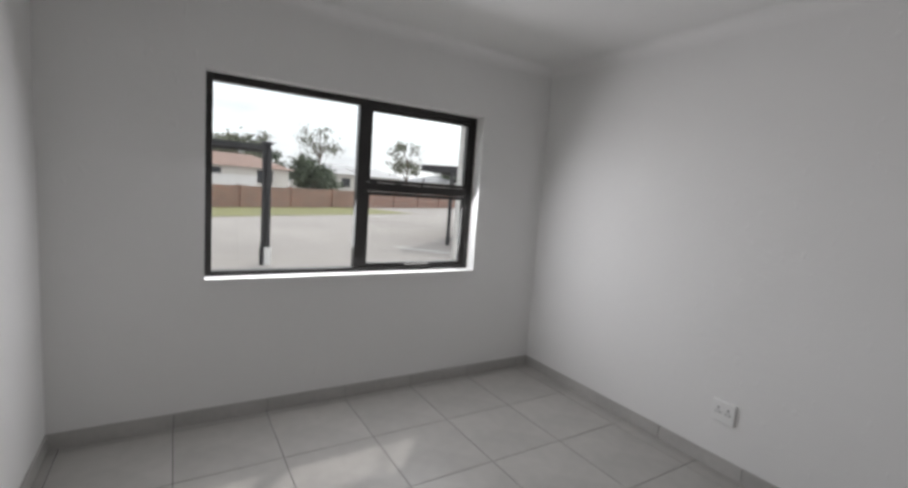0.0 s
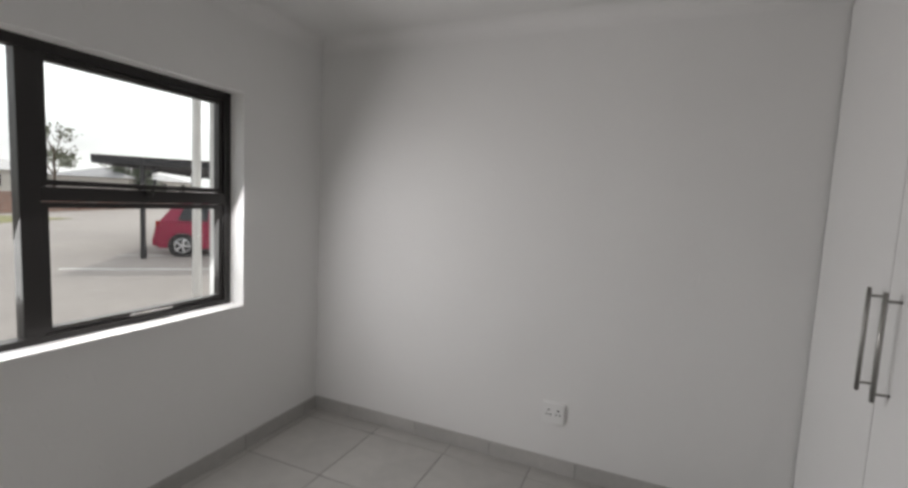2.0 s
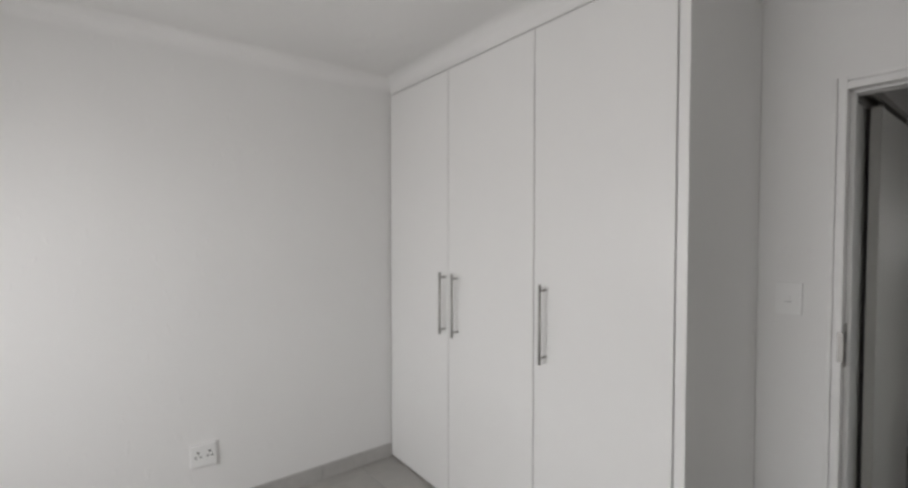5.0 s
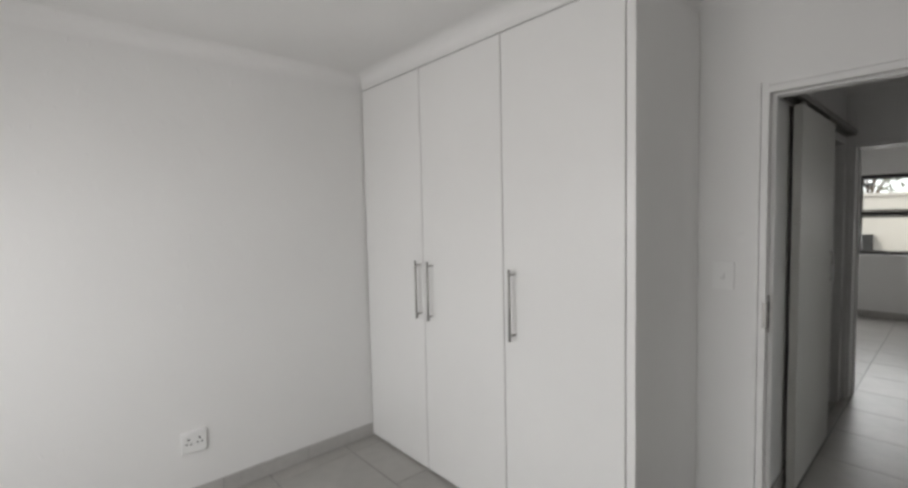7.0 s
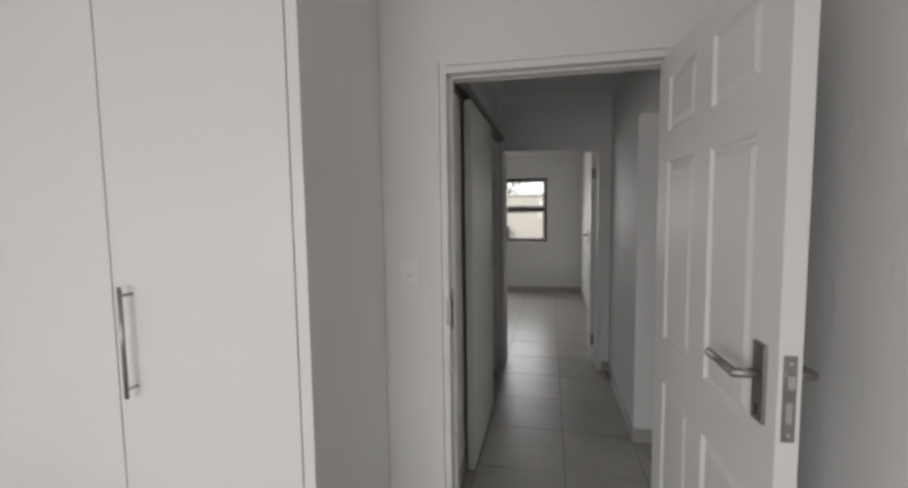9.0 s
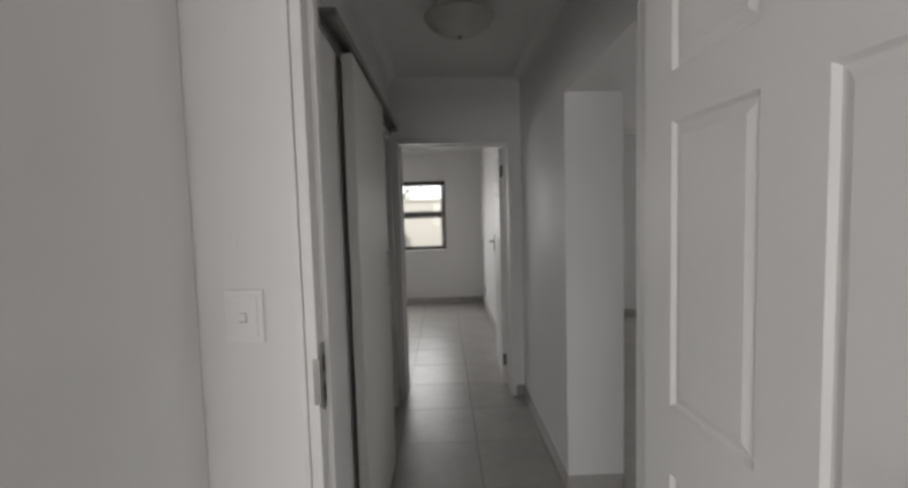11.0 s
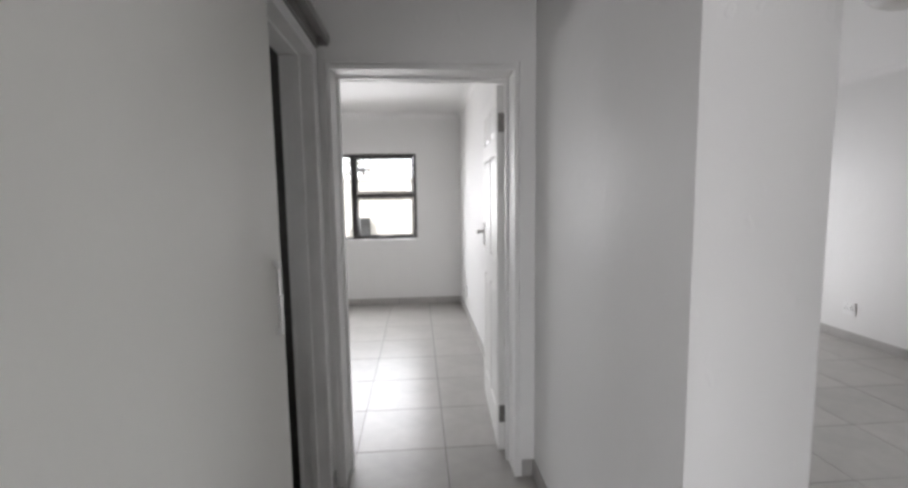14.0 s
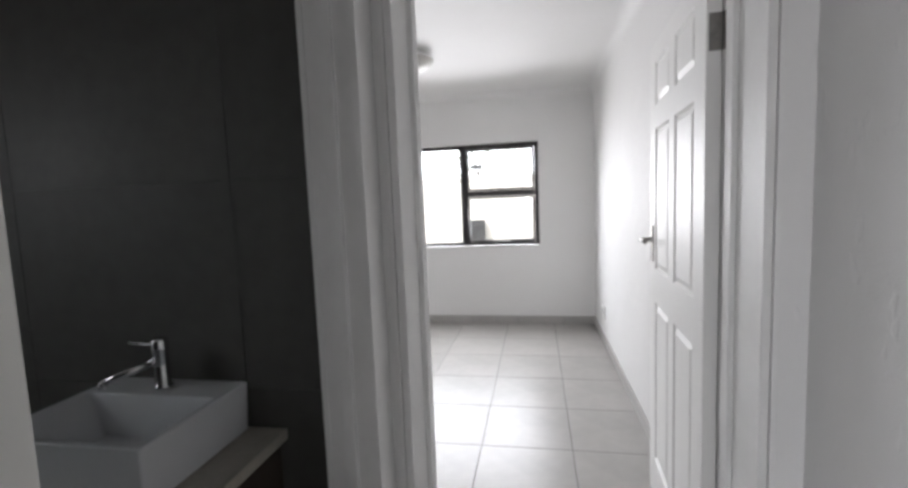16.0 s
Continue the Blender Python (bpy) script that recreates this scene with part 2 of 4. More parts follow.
M_CARGLASS = material("tinted car glass", (0.02, 0.022, 0.025), rough=0.06, grain=20, vary=0.05, rough_vary=0.02)
M_TYRE = material("black rubber tyre", (0.02, 0.02, 0.02), rough=0.85, grain=60, vary=0.2)
M_ALLOY = material("silver alloy wheel", (0.62, 0.62, 0.63), rough=0.3, metal=0.9, grain=30, vary=0.04)
M_TAIL = material("red lamp lens", (0.30, 0.01, 0.01), rough=0.15)
M_PLASTICGREY = material("black car plastic", (0.03, 0.03, 0.03), rough=0.6)
M_BARK = material("grey brown bark", (0.13, 0.10, 0.075), rough=0.95, grain=12, vary=0.3, bump=0.01)
M_LEAF = material("dull green leaves", (0.21, 0.225, 0.165), rough=0.7, grain=8, vary=0.25, island=0.35)
M_LEAFDARK = material("dark green leaves", (0.13, 0.16, 0.11), rough=0.7, grain=8, vary=0.25, island=0.35)
M_BOX = material("charcoal enamel box", (0.05, 0.055, 0.065), rough=0.35, metal=0.3, grain=30, vary=0.1)
M_BOXTOP = material("stainless lid", (0.6, 0.6, 0.6), rough=0.3, metal=0.9, grain=60, vary=0.05)


# ---- building blocks ----
def box(bm, x0, x1, y0, y1, z0, z1, bevel=0.0):
    vs = [bm.verts.new(p) for p in ((x0, y0, z0), (x1, y0, z0), (x1, y1, z0), (x0, y1, z0), (x0, y0, z1), (x1, y0, z1), (x1, y1, z1), (x0, y1, z1))]
    fs = [bm.faces.new([vs[i] for i in q]) for q in ((3, 2, 1, 0), (4, 5, 6, 7), (0, 1, 5, 4), (1, 2, 6, 5), (2, 3, 7, 6), (3, 0, 4, 7))]
    if bevel > 0:
        es = list({e for f in fs for e in f.edges})
        bmesh.ops.bevel(bm, geom=es, offset=bevel, segments=2, affect="EDGES", profile=0.6)


def rod(bm, a, b, r0, r1=None, segs=14):
    a, b = Vector(a), Vector(b)
    m = Matrix.Translation((a + b) / 2) @ (b - a).to_track_quat("Z", "Y").to_matrix().to_4x4()
    bmesh.ops.create_cone(bm, cap_ends=True, segments=segs, radius1=r0, radius2=r0 if r1 is None else r1, depth=(b - a).length, matrix=m)


def lathe(bm, profile, segs=32, centre=(0, 0, 0)):
    rings = []
    for r, z in profile:
        rings.append([bm.verts.new((centre[0] + r * math.cos(2 * math.pi * i / segs), centre[1] + r * math.sin(2 * math.pi * i / segs), centre[2] + z)) for i in range(segs)])
    for a, b in zip(rings, rings[1:]):
        for i in range(segs):
            bm.faces.new((a[i], a[(i + 1) % segs], b[(i + 1) % segs], b[i]))
    bm.faces.new(rings[0][::-1])
    bm.faces.new(rings[-1])


def mesh_of(name, bm, mat, smooth=False):
    bmesh.ops.recalc_face_normals(bm, faces=bm.faces)
    me = bpy.data.meshes.new(name)
    bm.to_mesh(me)
    bm.free()
    me.materials.append(mat)
    if smooth:
        me.shade_smooth()
    return me


def part(name, bm, mat, parent=None, label="", smooth=False):
    ob = new(name, mesh_of(name, bm, mat, smooth))
    if parent:
        ob.parent = parent
    if label:
        tagged(ob, label)
    return ob


def boxes(name, rows, mat, parent=None, label="", bevel=0.0):
    bm = bmesh.new()
    for r in rows:
        box(bm, *r, bevel=bevel)
    return part(name, bm, mat, parent, label)


def base(name, x=0, y=0, z=0, rz=0, **tags):
    ob = new(name)
    ob.matrix_basis = pose(x, y, z, 0, 0, rz)
    return tagged(ob, **tags)


def wall(name, x0, x1, y0, y1, z0=-0.15, z1=2.70, along="x", hole=None, mat=None, label="white painted plaster wall"):
    """A wall with at most one opening: (from, to, sill, head) along its length."""
    mat = mat or M_WALL
    if not hole:
        rows = [(x0, x1, y0, y1, z0, z1)]
    else:
        a, b, s, h = hole
        if along == "x":
            rows = [(x0, a, y0, y1, z0, z1), (b, x1, y0, y1, z0, z1), (a, b, y0, y1, h, z1)]
            if s > z0:
                rows.append((a, b, y0, y1, z0, s))
        else:
            rows = [(x0, x1, y0, a, z0, z1), (x0, x1, b, y1, z0, z1), (x0, x1, a, b, h, z1)]
            if s > z0:
                rows.append((x0, x1, a, b, z0, s))
    bm = bmesh.new()
    for r in rows:
        box(bm, *r)
    bmesh.ops.remove_doubles(bm, verts=bm.verts, dist=1e-5)
    seen = {}
    for f in bm.faces:
        seen.setdefault(tuple(round(c, 4) for c in f.calc_center_median()), []).append(f)
    bmesh.ops.delete(bm, geom=[f for fs in seen.values() if len(fs) > 1 for f in fs], context="FACES_ONLY")
    return tagged(part(name, bm, mat), label, "wall", kind="structure")


# ---- large structure ----
CEIL = 2.545
W1 = (0.645, 2.52, 0.862, 2.062)
W2 = (0.72, 2.605, 0.880, 2.025)
D1 = (2.216, 3.125, -0.15, 2.097)
D2 = (2.188, 3.125, -0.15, 2.08)
GD = (5.60, 6.29, -0.15, 2.02)
wall("wall_south", -0.15, 3.385, -3.70, -3.43, hole=W1)
W3 = (1.10, 1.70, 1.45, 2.05)
wall("wall_west", -0.15, 0.0, -3.43, 6.46, along="y", hole=W3)
wall("wall_east", 3.235, 3.385, -3.43, 0.0)
wall("wall_north", 0.0, 6.93, 0.0, 0.13, hole=D1)
wall("wall_corridor_west", 2.05, 2.17, 0.13, 2.54, along="y", hole=(1.56, 2.437, -0.15, 2.10))
wall("wall_corridor_end", 0.0, 3.19, 2.54, 2.77, hole=D2)
wall("wall_corridor_east", 3.19, 3.49, 1.25, 6.68, label="thick white painted plaster wall between corridor and living room")
wall("wall_lintel", 3.19, 3.49, 0.13, 1.25, z0=2.09, label="white plastered lintel over the living room opening")
wall("wall_bathroom_south", 0.0, 2.05, 0.55, 0.65)
wall("wall_bedroom_north", -0.15, 3.19, 6.46, 6.68, hole=W2)
W4 = (0.45, 2.05, 0.90, 2.05)
wall("wall_living_east", 6.78, 6.93, 0.13, 5.30, along="y", hole=W4)
wall("wall_living_north", 3.49, 6.78, 5.13, 5.30, hole=GD)
tagged(boxes("ceiling", [(-0.15, 6.93, -3.70, 6.68, CEIL, 2.68)], M_CEIL), "white painted flat plaster ceiling", "ceiling", kind="structure")
tagged(boxes("roof", [(-0.6, 7.4, -4.0, 7.1, 2.72, 2.86)], M_ROOF), "grey sheet roof over the flat", "roof", kind="structure")


def bar_frame(bm, x0, x1, z0, z1, y0, y1, w, bevel=0.003):
    """A rectangular frame of four bars in the xz plane."""
    for r in ((x0, x0 + w, y0, y1, z0, z1), (x1 - w, x1, y0, y1, z0, z1), (x0 + w, x1 - w, y0, y1, z0, z0 + w), (x0 + w, x1 - w, y0, y1, z1 - w, z1)):
        box(bm, *r, bevel=bevel)


# ---- cove cornices ----
def cornice(name, corners, label):
    """A hollow cove between walls and ceiling; corners: the room's plan, anticlockwise."""
    run = base(name, label=label, category="cornice", kind="structure")
    reach, steps = 0.085, 12
    profile = [(0.0, CEIL - 0.0005)]
    for i in range(steps + 1):
        a = math.pi / 2 * i / steps
        profile.append((reach * (1.0 - 0.996 * math.cos(a)), CEIL - reach + 0.994 * reach * math.sin(a)))
    n = len(corners)
    pts = [Vector((x, y, 0)) for x, y in corners]
    for i in range(n):
        a, b = pts[i], pts[(i + 1) % n]
        way = (b - a).normalized()
        inward = Vector((-way.y, way.x, 0))
        turns = []
        for p, q, r in ((pts[i - 1], a, b), (a, b, pts[(i + 2) % n])):
            turns.append(1 if (q - p).cross(r - q).z > 0 else -1)
        bm = bmesh.new()
        ends = []
        for p, sign in ((a, turns[0]), (b, -turns[1])):
            ends.append([bm.verts.new(p + inward * d + way * (sign * d) + Vector((0, 0, z))) for d, z in profile])
        m = len(profile)
        for k in range(m):
            bm.faces.new((ends[0][k], ends[0][(k + 1) % m], ends[1][(k + 1) % m], ends[1][k]))
        bm.faces.new(ends[0])
        bm.faces.new(ends[1][::-1])
        part("cove", bm, M_CEIL, run, smooth=True).data.set_sharp_from_angle(angle=radians(35))
    return run


cornice("cornice", [(0.0, -3.43), (3.235, -3.43), (3.235, 0.0), (1.983, 0.0), (1.983, -0.596), (0.0, -0.596)], "white painted cove cornice round the bedroom ceiling")
cornice("cornice", [(2.17, 0.13), (3.19, 0.13), (3.19, 2.54), (2.17, 2.54)], "white painted cove cornice round the corridor ceiling")
cornice("cornice", [(3.49, 0.13), (6.78, 0.13), (6.78, 5.13), (3.49, 5.13)], "white painted cove cornice round the living room ceiling")
cornice("cornice", [(0.0, 2.77), (3.19, 2.77), (3.19, 6.46), (0.0, 6.46)], "white painted cove cornice round the back bedroom ceiling")


# ---- windows: a wide fixed light beside two stacked lights, built facing -y ----
def window(name, x0, x1, z0, z1, y, out, split, transom, label):
    """y: the room side of the frame; out: -1 or 1, the way to the outside; split: from the mullion's middle; transom: its middle."""
    win = base(name, label=label, category="window", kind="structure")
    lo, hi = sorted((y, y + out * 0.06))
    bm = bmesh.new()
    bar_frame(bm, x0, x1, z0, z1, lo, hi, 0.042)
    part("window_frame", bm, M_FRAME, win)
    boxes("mullion", [(split - 0.035, split + 0.035, lo + 0.002, hi - 0.002, z0 + 0.042, z1 - 0.042)], M_FRAME, win, bevel=0.003)
    # the opening lights sit on the lower-x or higher-x side of the mullion
    a, b = (x0 + 0.042, split - 0.035) if split - x0 < x1 - split else (split + 0.035, x1 - 0.042)
    c, d = (split + 0.035, x1 - 0.042) if split - x0 < x1 - split else (x0 + 0.042, split - 0.035)
    boxes("transom", [(a, b, lo + 0.002, hi - 0.002, transom - 0.03, transom + 0.03)], M_FRAME, win, bevel=0.003)
    ym = (lo + hi) / 2
    for za, zb in ((transom + 0.03, z1 - 0.042), (z0 + 0.042, transom - 0.03)):
        bm = bmesh.new()
        bar_frame(bm, a + 0.003, b - 0.003, za + 0.003, zb - 0.003, lo + 0.008, hi - 0.012, 0.024, 0.002)
        sash = part("sash", bm, M_FRAME, win)
        pane = boxes("pane", [(a + 0.02, b - 0.02, ym - 0.003, ym + 0.003, za + 0.02, zb - 0.02)], M_GLASS, sash, "clear glass pane")
        pane.visible_shadow = False
    pane = boxes("pane", [(c - 0.004, d + 0.004, ym - 0.003, ym + 0.003, z0 + 0.038, z1 - 0.038)], M_GLASS, win, "clear glass pane")
    pane.visible_shadow = False
    mid = (a + b) / 2
    side = -out
    bm = bmesh.new()
    rod(bm, (mid - 0.10, y + side * 0.012, z0 + 0.058), (mid + 0.10, y + side * 0.012, z0 + 0.058), 0.006)
    rod(bm, (mid - 0.08, y - side * 0.004, z0 + 0.058), (mid - 0.08, y + side * 0.014, z0 + 0.058), 0.005)
    rod(bm, (mid + 0.08, y - side * 0.004, z0 + 0.058), (mid + 0.08, y + side * 0.014, z0 + 0.058), 0.005)
    part("window_stay", bm, M_RAIL, win, "thin metal window stay", True)
    bm = bmesh.new()
    box(bm, mid - 0.014, mid + 0.014, *sorted((y - side * 0.002, y + side * 0.016)), transom + 0.002, transom + 0.03, bevel=0.003)
    rod(bm, (mid, y + side * 0.02, transom + 0.015), (mid - 0.012, y + side * 0.028, transom + 0.085), 0.008, 0.006)
    part("window_latch", bm, M_FRAME, win, "dark window latch handle", True)
    return win


window("window_1", *W1, -3.53, -1, 1.56, 1.475, "dark bronze aluminium window with one wide and two stacked panes")
window("window_2", *W2, 6.545, 1, 1.765, 1.475, "dark bronze aluminium window with one wide and two stacked panes")
tagged(boxes("sill", [(W1[0], W1[1], -3.53, -3.422, W1[2] + 0.001, W1[2] + 0.012)], M_WALL), "white painted plaster window sill", "window sill", kind="structure")
tagged(boxes("sill", [(W2[0], W2[1], 6.452, 6.545, W2[2] + 0.001, W2[2] + 0.012)], M_WALL), "white painted plaster window sill", "window sill", kind="structure")


# ---- steel door frames ----
def door_frame(name, x0, x1, head, y0, y1, stop, label, rot=0, at=(0, 0, 0), w=0.040):
    """Outer width x0 to x1; stop: the range in y of the raised door stop."""
    fr = base(name, *at, rz=rot, label=label, category="door frame", kind="structure")
    p = 0.010

    def upright(name_of, a, way):
        e = lambda u, v: tuple(sorted((a + way * u, a + way * v)))
        rows = [(*e(0, w - 0.004), y0 - 0.001, y1 + 0.001, 0, head)]
        for u, v, q in ((0.0, 0.015, p), (0.020, w, p + 0.002)):
            rows.append((*e(u, v), y0 - q, y0 + 0.004, 0, head))
            rows.append((*e(u, v), y1 - 0.004, y1 + q, 0, head))
        rows.append((*e(w - 0.006, w - 0.0015), y0 - p + 0.002, y1 + p - 0.002, 0, head - w))
        rows.append((*e(w - 0.002, w + 0.013), stop[0], stop[1], 0, head - w))
        return boxes(name_of, rows, M_JAMB, fr, bevel=0.0015)

    left = upright("jamb", x0, 1)
    right = upright("jamb", x1, -1)
    rows = [(x0 + w, x1 - w, y0 - 0.001, y1 + 0.001, head - w + 0.004, head)]
    for u, v, q in ((0.0, 0.015, p), (0.020, w, p + 0.002)):
        rows.append((x0 + w, x1 - w, y0 - q, y0 + 0.004, head - v, head - u))
        rows.append((x0 + w, x1 - w, y1 - 0.004, y1 + q, head - v, head - u))
    rows.append((x0 + w, x1 - w, y0 - p + 0.002, y1 + p - 0.002, head - w + 0.0015, head - w + 0.006))
    rows.append((x0 + w + 0.013, x1 - w - 0.013, stop[0], stop[1], head - w - 0.006, head - w + 0.002))
    boxes("head", rows, M_JAMB, fr, bevel=0.0015)
    return fr, left, right


_, strike_jamb, _ = door_frame("door_frame", 2.216, 3.125, 2.097, 0.0, 0.13, (0.045, 0.080), "white enamelled steel door frame of the bedroom", w=0.045)
boxes("strike_plate", [(2.2635, 2.2665, 0.006, 0.032, 1.04, 1.20), (2.250, 2.2665, -0.0145, -0.0125, 1.06, 1.17)], M_STEEL, strike_jamb, "steel strike plate")
boxes("strike_hole", [(2.2655, 2.2675, 0.012, 0.026, 1.06, 1.10), (2.2655, 2.2675, 0.012, 0.026, 1.13, 1.17)], M_HOLE, strike_jamb, "dark latch hole")
door_frame("door_frame", 2.188, 3.125, 2.08, 2.54, 2.77, (2.68, 2.725), "white enamelled steel door frame at the corridor end")
# the bathroom opening lies in the corridor's west wall
door_frame("door_frame", 1.56, 2.437, 2.10, 0.0, 0.12, (0.045, 0.075), "white enamelled steel frame of the bathroom opening", rot=90, at=(2.17, 0, 0))


# ---- six-panel doors ----
def panel_face(bm, y, sign, width, height):
    """One moulded face of the leaf in the plane y, built from x = -width to 0."""
    xs = [-width, -width + 0.112, -width + 0.36, -0.36, -0.112, 0.0]
    zs = [0.0, 0.20, 0.92, 1.07, 1.67, 1.77, 1.945, height]
    grid = {(i, k): bm.verts.new((x, y, z)) for i, x in enumerate(xs) for k, z in enumerate(zs)}
    panels = []
    for i in range(len(xs) - 1):
        for k in range(len(zs) - 1):
            q = [grid[i, k], grid[i + 1, k], grid[i + 1, k + 1], grid[i, k + 1]]
            f = bm.faces.new(q if sign < 0 else q[::-1])
            if i in (1, 3) and k in (1, 3, 5):
                panels.append(f)
    bm.normal_update()
    bmesh.ops.inset_individual(bm, faces=panels, thickness=0.010, depth=-0.009)
    bmesh.ops.inset_individual(bm, faces=panels, thickness=0.008, depth=0.0)
    bmesh.ops.inset_individual(bm, faces=panels, thickness=0.026, depth=0.0075)
    return xs, zs, grid


def panel_door(name, x, y, turn, side, label, width=0.803):
    """A leaf hung at (x, y): it reaches to -x when closed; side: -1 or 1, where its thickness lies in y."""
    height, thick = 2.022, 0.040
    door = base(name, x, y, 0.008, turn, label=label, category="door")
    bm = bmesh.new()
    y0, y1 = sorted((0.0, side * thick))
    _, _, g0 = panel_face(bm, y0, -1, width, height)
    _, _, g1 = panel_face(bm, y1, 1, width, height)
    n, m = 5, 7
    ring = [(i, 0) for i in range(n)] + [(n, k) for k in range(m)] + [(i, m) for i in range(n, 0, -1)] + [(0, k) for k in range(m, 0, -1)]
    for a, b in zip(ring, ring[1:] + ring[:1]):
        bm.faces.new((g0[a], g0[b], g1[b], g1[a]))
    leaf = part("leaf", bm, M_DOOR, door)
    hz, hx = 1.195, -width + 0.060
    for sgn, yy in ((-1, y0), (1, y1)):
        rows = [(hx - 0.023, hx + 0.023, *sorted((yy - sgn * 0.001, yy + sgn * 0.007)), hz - 0.096, hz + 0.062)]
        plate = boxes("handle_plate", rows, M_STEEL, door, "brushed steel handle plate", bevel=0.002)
        bm = bmesh.new()
        rod(bm, (hx, yy, hz), (hx, yy + sgn * 0.055, hz), 0.0095, segs=16)
        rod(bm, (hx - 0.004, yy + sgn * 0.05, hz), (hx + 0.125, yy + sgn * 0.052, hz + 0.002), 0.0095, 0.0090, segs=16)
        bmesh.ops.create_uvsphere(bm, u_segments=12, v_segments=8, radius=0.0095, matrix=Matrix.Translation((hx, yy + sgn * 0.051, hz)))
        part("lever", bm, M_STEEL, plate, "brushed steel lever handle", True)
        bm = bmesh.new()
        rod(bm, (hx, yy + sgn * 0.0065, hz - 0.066), (hx, yy + sgn * 0.0078, hz - 0.066), 0.005)
        box(bm, hx - 0.002, hx + 0.002, *sorted((yy + sgn * 0.0065, yy + sgn * 0.0078)), hz - 0.082, hz - 0.066)
        part("keyhole", bm, M_HOLE, plate, "dark keyhole")
    mid = (y0 + y1) / 2
    lock = boxes("lock_plate", [(-width - 0.002, -width + 0.003, mid - 0.0115, mid + 0.0115, hz - 0.108, hz + 0.056)], M_STEEL, door, "steel mortice lock plate", bevel=0.001)
    boxes("latch", [(-width - 0.010, -width + 0.002, mid - 0.006, mid + 0.006, hz - 0.005, hz + 0.022)], M_CHROME, lock, "chrome latch bolt", bevel=0.003)
    boxes("bolt_hole", [(-width - 0.0035, -width, mid - 0.0055, mid + 0.0055, hz - 0.072, hz - 0.032)], M_BOXTOP, lock, "bright dead bolt", bevel=0.001)
    bm = bmesh.new()
    for dz in (0.042, -0.094):
        rod(bm, (-width - 0.0035, mid, hz + dz), (-width, mid, hz + dz), 0.004, segs=10)
    part("screw", bm, M_CHROME, lock, "lock plate screws")
    for z in (0.165, 1.78):
        bm = bmesh.new()
        pin = y0 if side > 0 else y1
        rod(bm, (0.006, pin - side * 0.006, z), (0.006, pin - side * 0.006, z + 0.10), 0.0065)
        box(bm, -0.0005, 0.0025, *sorted((pin, pin + side * 0.034)), z, z + 0.10, bevel=0.0008)
        part("hinge", bm, M_HINGE, door, "dull steel butt hinge")
    return door


panel_door("door_1", 3.074, -0.013, 92.2, 1, "open white six-panel door with brushed steel lever handles", 0.840)
panel_door("door_2", 3.083, 2.776, -93.0, -1, "open white six-panel door standing against the bedroom wall")

# ---- wardrobe ----
wardrobe = base("wardrobe", 0.0, -0.6, 0.0, label="white built-in melamine wardrobe with three tall doors and steel bar handles", category="wardrobe")
WT = 2.446
boxes("body", [(0.004, 0.020, 0.022, 0.596, 0.0, WT), (0.020, 1.943, 0.580, 0.596, 0.0, WT), (0.020, 1.943, 0.022, 0.580, 0.05, 0.066), (0.020, 1.943, 0.022, 0.580, WT - 0.016, WT), (0.020, 1.943, 0.035, 0.051, 0.0, 0.05), (0.640, 0.656, 0.022, 0.580, 0.066, WT - 0.016), (1.288, 1.304, 0.022, 0.580, 0.066, WT - 0.016)], M_BOARD, wardrobe)
# a grey sheet behind the doors paints the shade seen through their gaps
boxes("gap_shade", [(0.004, 1.943, 0.019, 0.022, 0.012, WT)], M_GAP_SHADE, wardrobe, "grey sheet painted as the shade in the door gaps")
boxes("end_panel", [(1.950, 1.987, -0.012, 0.596, 0.0, WT)], M_BOARD, wardrobe, bevel=0.0015)
boxes("filler", [(0.004, 1.981, 0.006, 0.596, WT + 0.006, CEIL - 0.002)], M_BOARD, wardrobe, "white filler board up to the ceiling", bevel=0.001)
# the shadow line over the doors is painted as a grey strip
boxes("top_gap_shade", [(0.004, 1.976, 0.012, 0.590, WT, WT + 0.006)], M_GAP_SHADE, wardrobe, "grey strip painted as the shadow line above the doors")
SEAMS = (0.008, 0.653, 1.299, 1.941)
for (a, b), hx in zip(zip(SEAMS, SEAMS[1:]), (0.628, 0.742, 1.372)):
    leaf = boxes("wardrobe_door", [(a + 0.003, b - 0.003, 0.0, 0.018, 0.012, WT - 0.004)], M_BOARD, wardrobe, bevel=0.001)
    bm = bmesh.new()
    rod(bm, (hx, -0.042, 0.958), (hx, -0.042, 1.308), 0.0065, segs=16)
    for z in (0.985, 1.281):
        rod(bm, (hx, 0.001, z), (hx, -0.042, z), 0.0045, segs=12)
    part("handle", bm, M_STEEL, leaf, "brushed steel bar handle", True)

# ---- sliding bathroom door ----
slider = base("sliding_door", 2.195, 0.0, 0.0, label="white flush sliding door hung on a dark rail in the corridor, slid open", category="sliding door")
boxes("slab", [(0.0, 0.040, 0.718, 1.6225, 0.012, 2.118)], M_SLAB, slider, bevel=0.0015)
bm = bmesh.new()
rod(bm, (0.053, 1.559, 1.098), (0.053, 1.559, 1.285), 0.007, segs=12)
box(bm, 0.038, 0.057, 1.551, 1.567, 1.092, 1.108, bevel=0.002)
box(bm, 0.038, 0.057, 1.551, 1.567, 1.275, 1.291, bevel=0.002)
